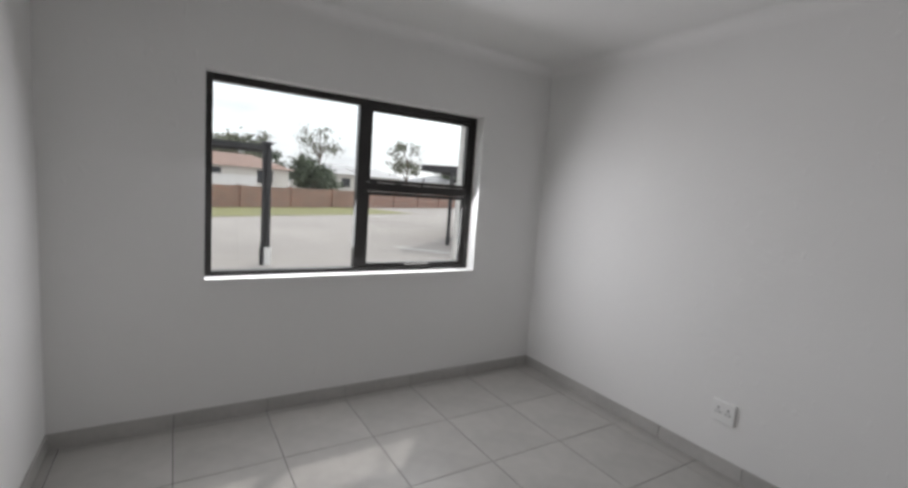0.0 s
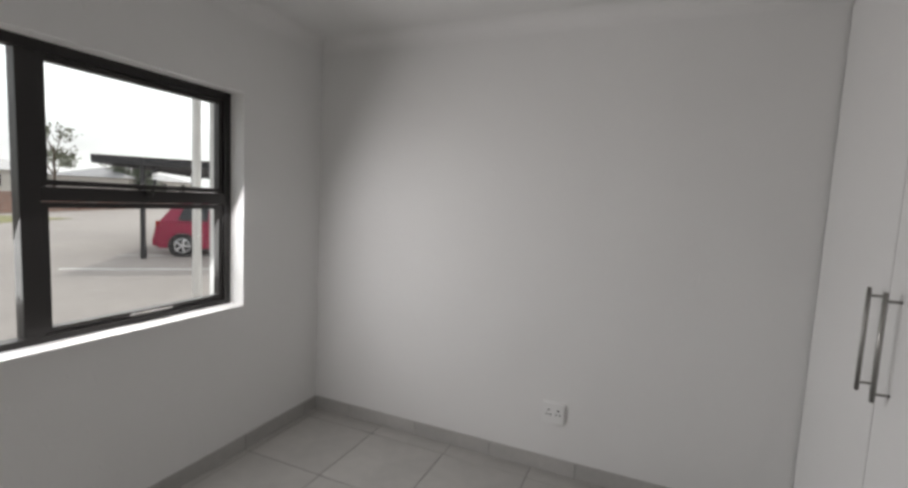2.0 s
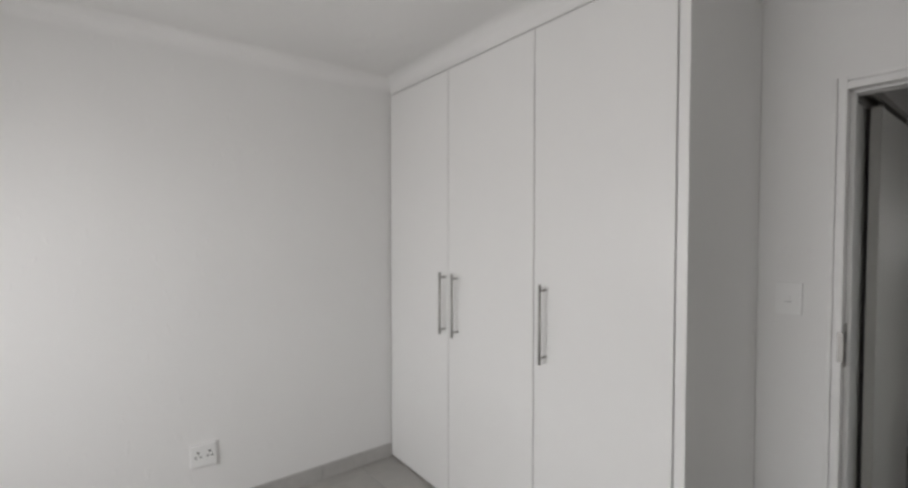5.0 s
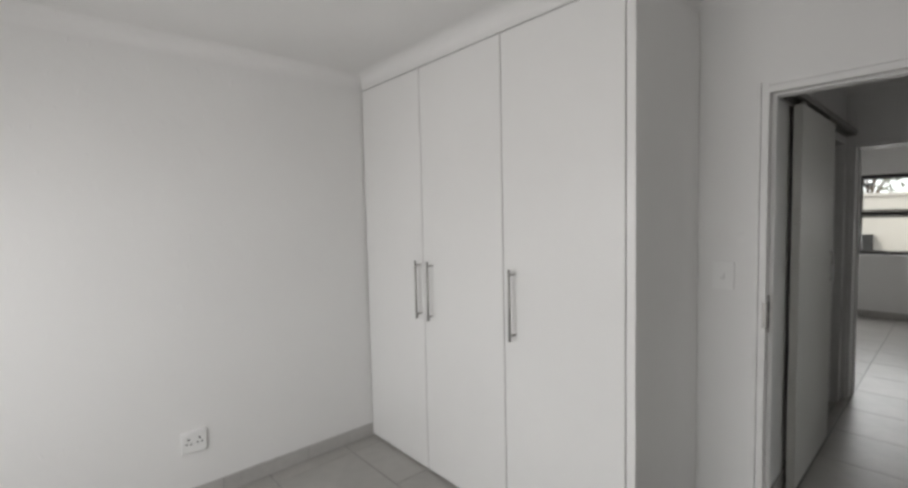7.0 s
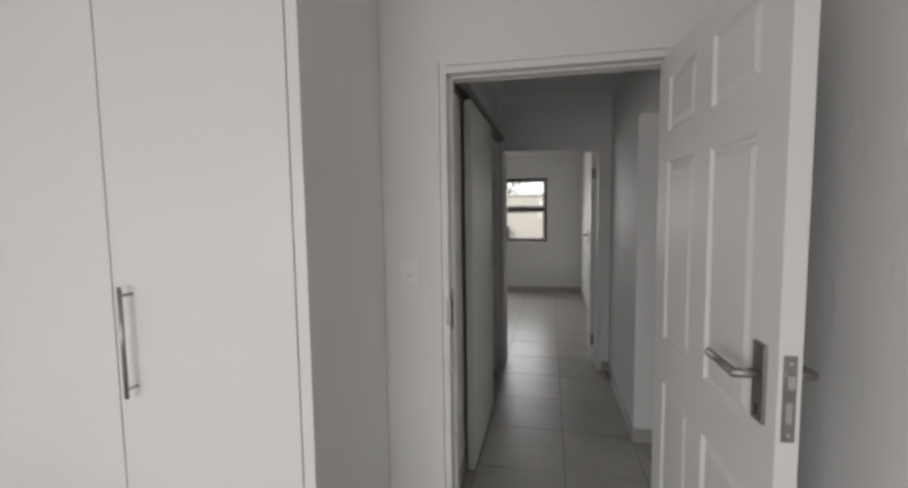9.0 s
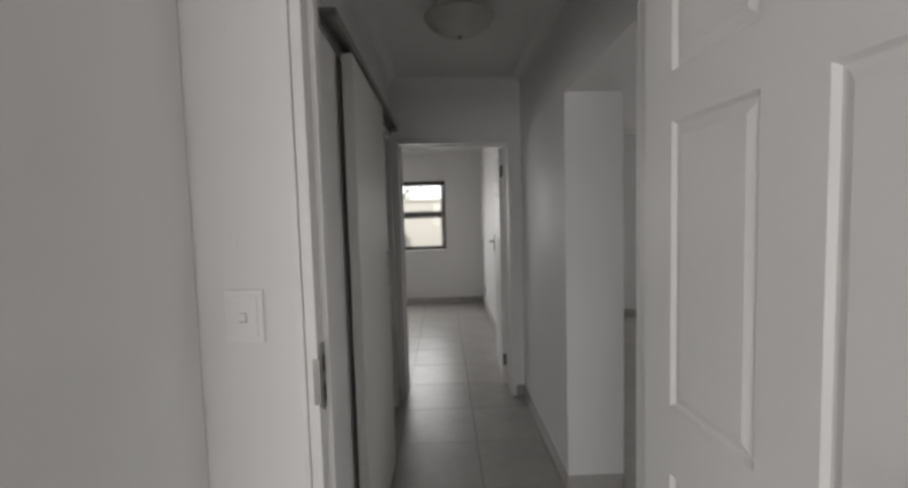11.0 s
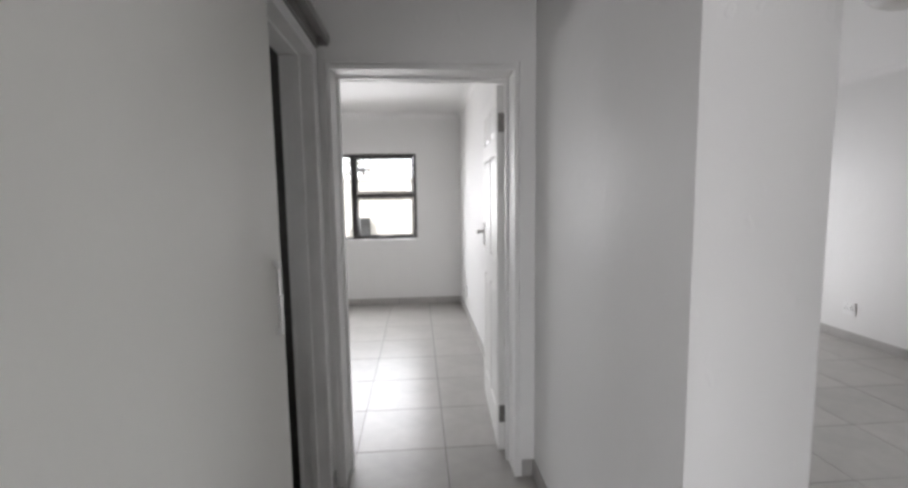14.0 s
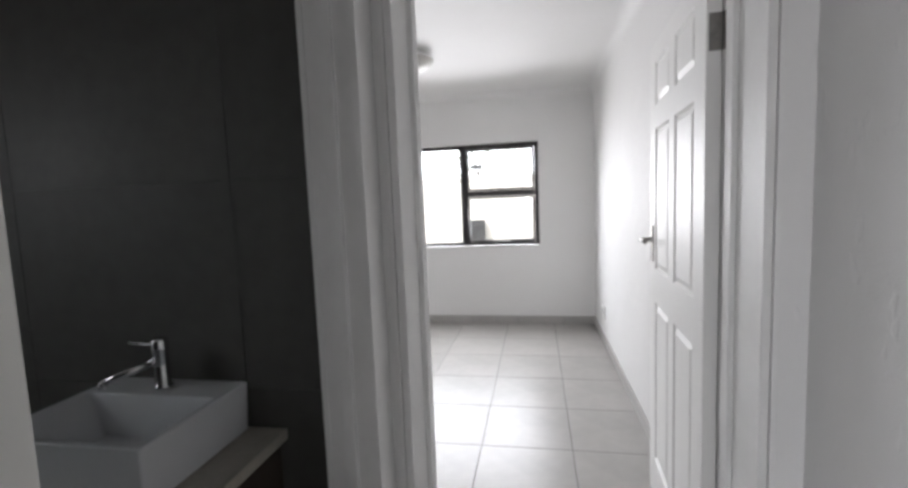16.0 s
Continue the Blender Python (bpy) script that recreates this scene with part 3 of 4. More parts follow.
part("handle", bm, M_BOXTOP, slider, "pale steel pull handle")
for y in (0.82, 1.52):
    boxes("hanger", [(0.012, 0.030, y - 0.03, y + 0.03, 2.116, 2.150)], M_STEEL, slider, bevel=0.002)
rail = base("door_rail", 2.17, 0.0, 0.0, label="dark grey aluminium sliding door rail fixed to the corridor wall", category="door rail")
boxes("track", [(0.0, 0.012, 0.47, 2.515, 2.128, 2.178), (0.012, 0.066, 0.47, 2.515, 2.168, 2.178), (0.060, 0.066, 0.47, 2.515, 2.146, 2.168), (0.048, 0.060, 0.47, 2.515, 2.146, 2.151)], M_RAIL, rail)
boxes("end_stop", [(0.014, 0.058, 2.49, 2.513, 2.134, 2.166)], M_RAIL, rail)
boxes("guide_trim", [(0.0, 0.018, 0.47, 2.515, 2.180, 2.205)], M_JAMB, rail, "white trim above the rail", bevel=0.002)


# ---- sockets, switches, lamps ----
def socket(x, y, z, rz, label):
    """A wall socket plate facing -y, turned by rz."""
    s = base("wall_socket", x, y, z, rz, label=label, category="socket", group="wall sockets")
    boxes("plate", [(-0.062, 0.062, -0.016, 0.0, -0.060, 0.060)], M_PLASTIC, s, bevel=0.003)
    for cx in (-0.026, 0.028):
        for dx, dz, r in ((0.0, 0.018, 0.0045), (-0.011, -0.006, 0.0038), (0.011, -0.006, 0.0038)):
            bm = bmesh.new()
            rod(bm, (cx + dx, -0.0175, dz), (cx + dx, -0.011, dz), r * 1.25, segs=10)
            part("pin_hole", bm, M_HOLE, s, "dark socket hole")
    for cx in (-0.026, 0.028):
        boxes("rocker", [(cx - 0.009, cx + 0.009, -0.0195, -0.011, 0.032, 0.046)], M_PLASTIC, s, bevel=0.0015)
    return s


def switch(x, y, z, rz, w, h, toggles, label):
    s = base("light_switch", x, y, z, rz, label=label, category="light switch", group="light switches")
    boxes("plate", [(-w / 2, w / 2, -0.010, 0.0, -h / 2, h / 2)], M_PLASTIC, s, bevel=0.003)
    boxes("inner_plate", [(-w / 2 + 0.012, w / 2 - 0.012, -0.013, -0.009, -h / 2 + 0.014, h / 2 - 0.014)], M_PLASTIC, s, bevel=0.002)
    for dz in toggles:
        boxes("toggle", [(-0.008, 0.008, -0.020, -0.012, dz - 0.010, dz + 0.010)], M_PLASTIC, s, bevel=0.002)
        # grey sliver painted as the shade below the toggle
        boxes("toggle_shade", [(-0.0095, 0.0095, -0.0136, -0.0125, dz - 0.013, dz - 0.010)], M_GAP_SHADE, s)
    return s


socket(0.0, -1.739, 0.354, 90, "white double wall socket low on the white wall")
socket(3.19, 5.80, 0.30, -90, "white double wall socket low on the bedroom wall")
socket(6.78, 4.345, 0.315, -90, "white wall socket low on the living room wall")
switch(2.096, 0.0, 1.276, 0, 0.088, 0.126, (0.0,), "white square light switch beside the bedroom door")
switch(2.17, 0.335, 1.25, 90, 0.100, 0.155, (0.018, -0.022), "white two-gang light switch on the corridor wall")


def ceiling_lamp(x, y, label, drop=0.0, size=1.0):
    lamp = base("ceiling_lamp", x, y, CEIL - drop, label=label, category="ceiling lamp", group="ceiling lamps")
    bm = bmesh.new()
    lathe(bm, [(0.110, drop), (0.110, -0.036), (0.100, -0.046)], 36)
    part("base_plate", bm, M_PLASTIC, lamp)
    bm = bmesh.new()
    lathe(bm, [(0.10, -0.046), (0.170, -0.047), (0.175, -0.052), (0.170, -0.062), (0.148, -0.090), (0.108, -0.118), (0.055, -0.136), (0.012, -0.141)], 40)
    part("shade", bm, M_LAMP, lamp, "frosted alabaster glass shade", True)
    bm = bmesh.new()
    lathe(bm, [(0.010, -0.139), (0.011, -0.145), (0.008, -0.154), (0.003, -0.158)], 14)
    part("finial", bm, M_STEEL, lamp, "", True)
    lamp.scale = (size, size, 1.0)
    return lamp


ceiling_lamp(5.22, 2.62, "unlit frosted glass bowl lamp on the living room ceiling", size=1.22)
ceiling_lamp(2.675, 1.24, "unlit frosted glass bowl lamp on the corridor ceiling", 0.035)
ceiling_lamp(1.65, 4.90, "unlit frosted glass bowl lamp on the bedroom ceiling")

# ---- bathroom ----
bath_window = base("window_3", label="small dark bronze aluminium bathroom window", category="window", kind="structure")
boxes("window_frame", [(-0.10, -0.05, W3[0], W3[0] + 0.04, W3[2], W3[3]), (-0.10, -0.05, W3[1] - 0.04, W3[1], W3[2], W3[3]), (-0.10, -0.05, W3[0] + 0.04, W3[1] - 0.04, W3[2], W3[2] + 0.04), (-0.10, -0.05, W3[0] + 0.04, W3[1] - 0.04, W3[3] - 0.04, W3[3])], M_FRAME, bath_window)
boxes("pane", [(-0.08, -0.074, W3[0] + 0.035, W3[1] - 0.035, W3[2] + 0.035, W3[3] - 0.035)], M_GLASS, bath_window).visible_shadow = False
counter = base("vanity_unit", 0.0, 0.0, 0.0, label="wall-hung vanity with a beige stone top and dark brown front", category="vanity unit")
boxes("countertop", [(0.92, 1.855, 2.04, 2.528, 0.743, 0.775)], M_COUNTER, counter, bevel=0.004)
boxes("cabinet", [(0.94, 1.830, 2.075, 2.526, 0.39, 0.743)], M_VANITY, counter, bevel=0.002)
for a, b in ((0.945, 1.368), (1.372, 1.825)):
    boxes("drawer_front", [(a, b, 2.057, 2.075, 0.395, 0.735)], M_VANITY, counter, bevel=0.002)


def basin(x0, x1, y0, y1, z0, z1):
    ob = base("wash_basin", (x0 + x1) / 2, (y0 + y1) / 2, z0, label="white rectangular ceramic wash basin standing on the vanity top", category="wash basin")
    hw, hd, h = (x1 - x0) / 2, (y1 - y0) / 2, z1 - z0
    bm = bmesh.new()
    outer = [(-hw, -hd), (hw, -hd), (hw, hd), (-hw, hd)]
    inner = [(-hw + 0.022, -hd + 0.022), (hw - 0.022, -hd + 0.022), (hw - 0.022, hd - 0.11), (-hw + 0.022, hd - 0.11)]
    deep = [(-hw + 0.09, -hd + 0.08), (hw - 0.09, -hd + 0.08), (hw - 0.09, hd - 0.14), (-hw + 0.09, hd - 0.14)]
    rings = [[bm.verts.new((x * 0.97, y * 0.97, 0)) for x, y in outer], [bm.verts.new((x, y, h)) for x, y in outer], [bm.verts.new((x, y, h - 0.002)) for x, y in inner], [bm.verts.new((x, y, 0.03)) for x, y in deep]]
    for a, b in zip(rings, rings[1:]):
        for i in range(4):
            bm.faces.new((a[i], a[(i + 1) % 4], b[(i + 1) % 4], b[i]))
    bm.faces.new(rings[0][::-1])
    bm.faces.new(rings[-1])
    bmesh.ops.bevel(bm, geom=bm.edges[:], offset=0.006, segments=3, affect="EDGES", profile=0.6)
    part("bowl", bm, M_BASIN, ob, "", False)
    bm = bmesh.new()
    lathe(bm, [(0.022, 0.031), (0.022, 0.034), (0.016, 0.036)], 18, (0, -0.02, 0))
    part("drain", bm, M_CHROME, ob, "chrome basin drain", True)
    return ob


basin(1.313, 1.750, 2.150, 2.515, 0.775, 0.918)
tap = base("basin_tap", 1.525, 2.458, 0.916, label="polished chrome single-lever tap on the basin", category="tap")
bm = bmesh.new()
lathe(bm, [(0.026, 0.0), (0.026, 0.006), (0.021, 0.010), (0.020, 0.100), (0.022, 0.104), (0.022, 0.136), (0.018, 0.142)], 24)
part("tap_body", bm, M_CHROME, tap, "", True)
bm = bmesh.new()
rod(bm, (-0.006, -0.010, 0.080), (-0.085, -0.105, 0.050), 0.012, 0.010, 16)
rod(bm, (-0.084, -0.104, 0.054), (-0.085, -0.106, 0.034), 0.010, 0.009, 16)
part("spout", bm, M_CHROME, tap, "", True)
bm = bmesh.new()
rod(bm, (-0.004, -0.008, 0.126), (-0.045, -0.055, 0.146), 0.006, 0.004, 12)
part("lever", bm, M_CHROME, tap, "", True)

# ---- glazed door of the living room and what stands outside it ----
gdoor = base("door_3", label="dark bronze aluminium glazed door with two cross bars, closed", category="glass door", kind="structure")
gx0, gx1, gh = GD[0], GD[1], GD[3]
bm = bmesh.new()
for r in ((gx0, gx0 + 0.045, 5.15, 5.21, 0.0, gh), (gx1 - 0.045, gx1, 5.15, 5.21, 0.0, gh), (gx0 + 0.045, gx1 - 0.045, 5.15, 5.21, gh - 0.045, gh), (gx0 + 0.045, gx1 - 0.045, 5.15, 5.21, 0.0, 0.025)):
    box(bm, *r, bevel=0.003)
part("door_frame", bm, M_FRAME, gdoor)
leaf = None
bm = bmesh.new()
bar_frame(bm, gx0 + 0.048, gx1 - 0.048, 0.028, gh - 0.048, 5.158, 5.200, 0.045)
leaf = part("leaf", bm, M_FRAME, gdoor)
for z in (1.45, 0.90):
    boxes("cross_bar", [(gx0 + 0.093, gx1 - 0.093, 5.160, 5.198, z - 0.035, z + 0.035)], M_FRAME, leaf, bevel=0.002)
for za, zb in ((0.07, 0.867), (0.933, 1.417), (1.483, gh - 0.09)):
    pane = boxes("pane", [(gx0 + 0.09, gx1 - 0.09, 5.176, 5.182, za, zb)], M_GLASS, leaf, "clear glass pane")
    pane.visible_shadow = False
side_window = base("window_4", label="dark bronze aluminium side window of the living room", category="window", kind="structure")
boxes("window_frame", [(6.86, 6.91, W4[0], W4[0] + 0.045, W4[2], W4[3]), (6.86, 6.91, W4[1] - 0.045, W4[1], W4[2], W4[3]), (6.86, 6.91, W4[0] + 0.045, W4[1] - 0.045, W4[2], W4[2] + 0.045), (6.86, 6.91, W4[0] + 0.045, W4[1] - 0.045, W4[3] - 0.045, W4[3])], M_FRAME, side_window)
boxes("mullion", [(6.862, 6.908, 1.22, 1.28, W4[2] + 0.045, W4[3] - 0.045)], M_FRAME, side_window)
for a, b in ((W4[0] + 0.04, 1.225), (1.275, W4[1] - 0.04)):
    boxes("pane", [(6.882, 6.888, a, b, W4[2] + 0.04, W4[3] - 0.04)], M_GLASS, side_window).visible_shadow = False
tagged(boxes("patio_wall", [(3.49, 9.5, 6.50, 6.65, -0.15, 1.95)], M_OUTWALL), "white plastered patio wall", "garden wall", kind="structure")
tagged(boxes("patio_floor", [(3.49, 9.5, 5.30, 6.50, -0.15, -0.03)], M_PAVE), "pale concrete patio floor", "patio", kind="structure")
grill = base("wall_grill", 6.10, 6.18, 0.58, label="charcoal enamel barbecue box with a steel lid on the patio wall", category="barbecue")
boxes("fire_box", [(0.0, 0.60, 0.0, 0.318, 0.10, 0.50)], M_BOX, grill, bevel=0.012)
boxes("lid", [(-0.01, 0.61, -0.012, 0.318, 0.50, 0.565)], M_BOXTOP, grill, "pale steel lid", bevel=0.02)
boxes("ash_tray", [(0.04, 0.56, 0.03, 0.318, 0.0, 0.10)], M_BOX, grill, bevel=0.02)

# ---- outside the front window ----
tagged(boxes("ground", [(-300, 300, -300, 300, -0.30, -0.15)], M_PAVE), "pale concrete paving reaching to the horizon", "paving", kind="structure")
WALL_AT, WALL_WAY = Vector((0.0, -25.8, 0)), Vector((-0.87, -0.49, 0)).normalized()
WALL_TURN = math.degrees(math.atan2(WALL_WAY.y, WALL_WAY.x))


def along(s, d=0.0):
    """A place s metres along the boundary wall and d metres before it, towards the flat."""
    return WALL_AT + WALL_WAY * s + Vector((WALL_WAY.y, -WALL_WAY.x, 0)) * d


grass = boxes("grass", [(-26, 9, -4.6, -0.2, -0.15, -0.13)], M_GRASS)
g0 = along(0)
grass.matrix_basis = pose(g0.x, g0.y, 0, 0, 0, WALL_TURN)
tagged(grass, "strip of dry green lawn before the brick wall", "lawn", kind="stuff")


def brick_wall(x, y, turn, length, height, label):
    w = base("boundary_wall", x, y, -0.15, turn, label=label, category="boundary wall")
    boxes("panel", [(-length / 2, length / 2, -0.11, 0.11, 0.0, height - 0.08)], M_BRICK, w)
    boxes("coping", [(-length / 2, length / 2, -0.14, 0.14, height - 0.08, height)], M_BRICK, w)
    n = int(length / 3.2)
    for i in range(n + 1):
        px = -length / 2 + i * length / n
        boxes("pier", [(px - 0.19, px + 0.19, -0.20, 0.20, 0.0, height + 0.04)], M_BRICK, w)
    return w


w0 = along(10)
brick_wall(w0.x, w0.y, WALL_TURN, 84.0, 1.10, "long red face-brick boundary wall with piers behind the lawn")


pale = along(-1.0, -3.2)
pale_wall = boxes("garden_wall", [(-7.0, 4.6, -0.10, 0.10, -0.15, 1.45), (-7.0, 4.6, -0.13, 0.13, 1.45, 1.50)], M_OUTWALL)
pale_wall.matrix_basis = pose(pale.x, pale.y, 0, 0, 0, WALL_TURN)
tagged(pale_wall, "pale plastered garden wall behind the brick wall", "garden wall", kind="structure")


def tree(x, y, height, spread, low, leaves, mat, seed, label, leaf=0.35, trunk=0.18):
    """A tapered trunk with limbs and a loose crown of leaf clumps."""
    rnd = random.Random(seed)
    t = base("tree", x, y, -0.15, label=label, category="tree", group="trees beyond the wall")
    bm = bmesh.new()
    top = Vector((rnd.uniform(-0.4, 0.4), rnd.uniform(-0.4, 0.4), height * 0.72))
    rod(bm, (0, 0, -0.1), top * 0.5, trunk, trunk * 0.7, 10)
    rod(bm, top * 0.5, top, trunk * 0.7, trunk * 0.3, 10)
    tips = []
    for i in range(11):
        a = rnd.uniform(0, 2 * math.pi)
        start = top * rnd.uniform(max(0.3, low * 0.9), 0.95)
        r = spread * rnd.uniform(0.45, 1.0)
        end = Vector((r * math.cos(a), r * math.sin(a), rnd.uniform(max(low + 0.08, 0.15), 0.97) * height))
        midp = (start + end) / 2 + Vector((0, 0, 0.06 * height))
        rod(bm, start, midp, trunk * 0.30, trunk * 0.2, 6)
        rod(bm, midp, end, trunk * 0.2, trunk * 0.06, 6)
        tips += [end, (midp + end) / 2]
    part("trunk", bm, M_BARK, t, "grey brown trunk and limbs")
    verts, faces = [], []
    for i in range(leaves):
        c = tips[rnd.randrange(len(tips))]
        g = Vector((rnd.gauss(0, 1), rnd.gauss(0, 1), rnd.gauss(0, 0.7))) * spread * 0.20
        p = c + g
        if p.z < low * height:
            continue
        u = Vector((rnd.uniform(-1, 1), rnd.uniform(-1, 1), rnd.uniform(-1, 1))).normalized()
        v = u.orthogonal().normalized()
        s = leaf * rnd.uniform(0.5, 1.2)
        k = len(verts)
        verts += [p - u * s, p + v * s * 0.45, p + u * s, p - v * s * 0.45]
        faces.append((k, k + 1, k + 2, k + 3))
    me = bpy.data.meshes.new("crown")
    me.from_pydata([tuple(v) for v in verts], [], faces)
    me.materials.append(mat)
    crown = new("crown", me)
    crown.parent = t
    return t


tree(-12.7, -58.4, 8.6, 2.6, 0.52, 620, M_LEAF, 3, "tall sparse gum tree with an open crown", 0.22)
tree(-23.3, -55.0, 7.2, 2.2, 0.40, 800, M_LEAF, 5, "gum tree with a rounded open crown", 0.28)
tree(-11.2, -54.0, 3.9, 2.9, 0.12, 3400, M_LEAFDARK, 7, "dense dark green bushy tree", 0.30, 0.14)
tree(-4.2, -60.0, 6.4, 2.4, 0.38, 1600, M_LEAF, 11, "loose-crowned tree behind the wall", 0.30)
tree(-1.6, -66.0, 6.6, 2.6, 0.35, 1500, M_LEAF, 13, "loose-crowned tree behind the wall", 0.32)
tree(-7.4, -63.0, 5.2, 2.2, 0.30, 1500, M_LEAFDARK, 17, "dark green tree behind the wall", 0.30)
tree(-33.0, -58.0, 4.2, 2.6, 0.2, 1800, M_LEAFDARK, 19, "low dark tree behind the wall", 0.32)
tree(0.4, 19.0, 4.4, 1.6, 0.42, 260, M_LEAF, 23, "leafy tree beyond the back garden wall", 0.12, 0.10)


def house(x, y, turn, w, d, h, roof_mat, wall_mat, label, windows=3):
    hs = base("house", x, y, -0.15, turn, label=label, category="house", group="houses beyond the wall")
    boxes("wall", [(-w / 2, w / 2, -d / 2, d / 2, 0, h)], wall_mat, hs)
    bm = bmesh.new()
    o, rh = 0.5, 1.3
    a = [bm.verts.new(p) for p in ((-w / 2 - o, -d / 2 - o, h), (w / 2 + o, -d / 2 - o, h), (w / 2 + o, d / 2 + o, h), (-w / 2 - o, d / 2 + o, h))]
    b = [bm.verts.new(p) for p in ((-w / 2 + d * 0.35, 0, h + rh), (w / 2 - d * 0.35, 0, h + rh))]
    for f in ((a[0], a[1], b[1], b[0]), (a[2], a[3], b[0], b[1]), (a[1], a[2], b[1]), (a[3], a[0], b[0]), (a[3], a[2], a[1], a[0])):
        bm.faces.new(f)
    part("roof", bm, roof_mat, hs)
    for i in range(windows):
        cx = -w / 2 + (i + 0.5) * w / windows
        win = boxes("window", [(cx - 0.75, cx + 0.75, d / 2 - 0.02, d / 2 + 0.03, 1.0, 2.2)], M_FRAME, hs)
        boxes("pane", [(cx - 0.68, cx - 0.04, d / 2 + 0.03, d / 2 + 0.04, 1.07, 2.13)], M_CARGLASS, win)
        boxes("pane", [(cx + 0.04, cx + 0.68, d / 2 + 0.03, d / 2 + 0.04, 1.07, 2.13)], M_CARGLASS, win)
    return hs


house(0.5, -50.0, 12, 14, 7, 2.4, M_ROOFTILE, M_PALEWALL, "low cream house with a terracotta roof beyond the wall")
house(-20.0, -66.0, 25, 16, 8, 2.7, M_ROOF, M_PALEWALL, "cream house with a grey sheet roof beyond the wall")
house(-36.0, -64.0, 30, 16, 8, 2.5, M_ROOF, M_PALEWALL, "pale house with a grey sheet roof beyond the wall")
house(-62.0, -60.0, 40, 20, 8, 2.6, M_ROOF, M_PALEWALL, "pale house with a grey sheet roof beyond the wall")


def carport(x, y, turn, w, d, posts, label):
    """posts: places in its own plan; the canopy reaches from 0 to w in x and 0 to d in y."""
    c = base("carport", x, y, -0.15, turn, label=label, category="carport", group="carports")
    h, deep = (2.28, 0.13) if d > 0 else (2.16, 0.04)
    bm = bmesh.new()
    box(bm, 0, w, 0, d, h, h + 0.035)
    part("canopy", bm, M_CANOPY, c, "dark shade net canopy")
    boxes("beam", [(0, w, 0.0, 0.08, h - deep, h + 0.06)], M_POST, c, bevel=0.005)
    boxes("beam", [(0, w, d - 0.08, d, h - deep, h + 0.06)], M_POST, c, bevel=0.005)
    boxes("beam", [(0, 0.08, 0.08, d - 0.08, h - deep, h + 0.06)], M_POST, c, bevel=0.005)
    boxes("beam", [(w - 0.08, w, 0.08, d - 0.08, h - deep, h + 0.06)], M_POST, c, bevel=0.005)
    for px, py in posts:
        bm = bmesh.new()
        rod(bm, (px, py, 0.0), (px, py, h - deep + 0.03), 0.055 if d > 0 else 0.042, segs=14)
        post = part("post", bm, M_POST, c)
        bm = bmesh.new()
        rod(bm, (px, py, 0.0), (px, py, 0.34), 0.062, segs=14)
        part("post_base", bm, M_POST if d > 0 or px > 0.05 else M_PIPE, post)
        if d < 0:
            boxes("bracket", [(px - 0.06, px + 0.06, py - 0.06, py + 0.06, h + 0.06, h + 0.11)], M_POST, post, bevel=0.01)
            continue
        bm = bmesh.new()
        rod(bm, (px, py, h - 0.45), (px + 0.45, py, h - 0.06), 0.03, segs=8)
        part("brace", bm, M_POST, post)
    return c


carport(-3.62, -12.73, 131.0, 5.8, 10.0, [(0.95, 0.1), (5.5, 0.1), (0.95, 5.0), (0.95, 9.8), (5.5, 9.8)], "dark steel carport with shade netting over parking bays")
carport(1.15, -9.55, 0.0, 5.5, -0.9, [(0.10, 0.04), (0.03, 0.10)], "dark steel carport frame near the window")


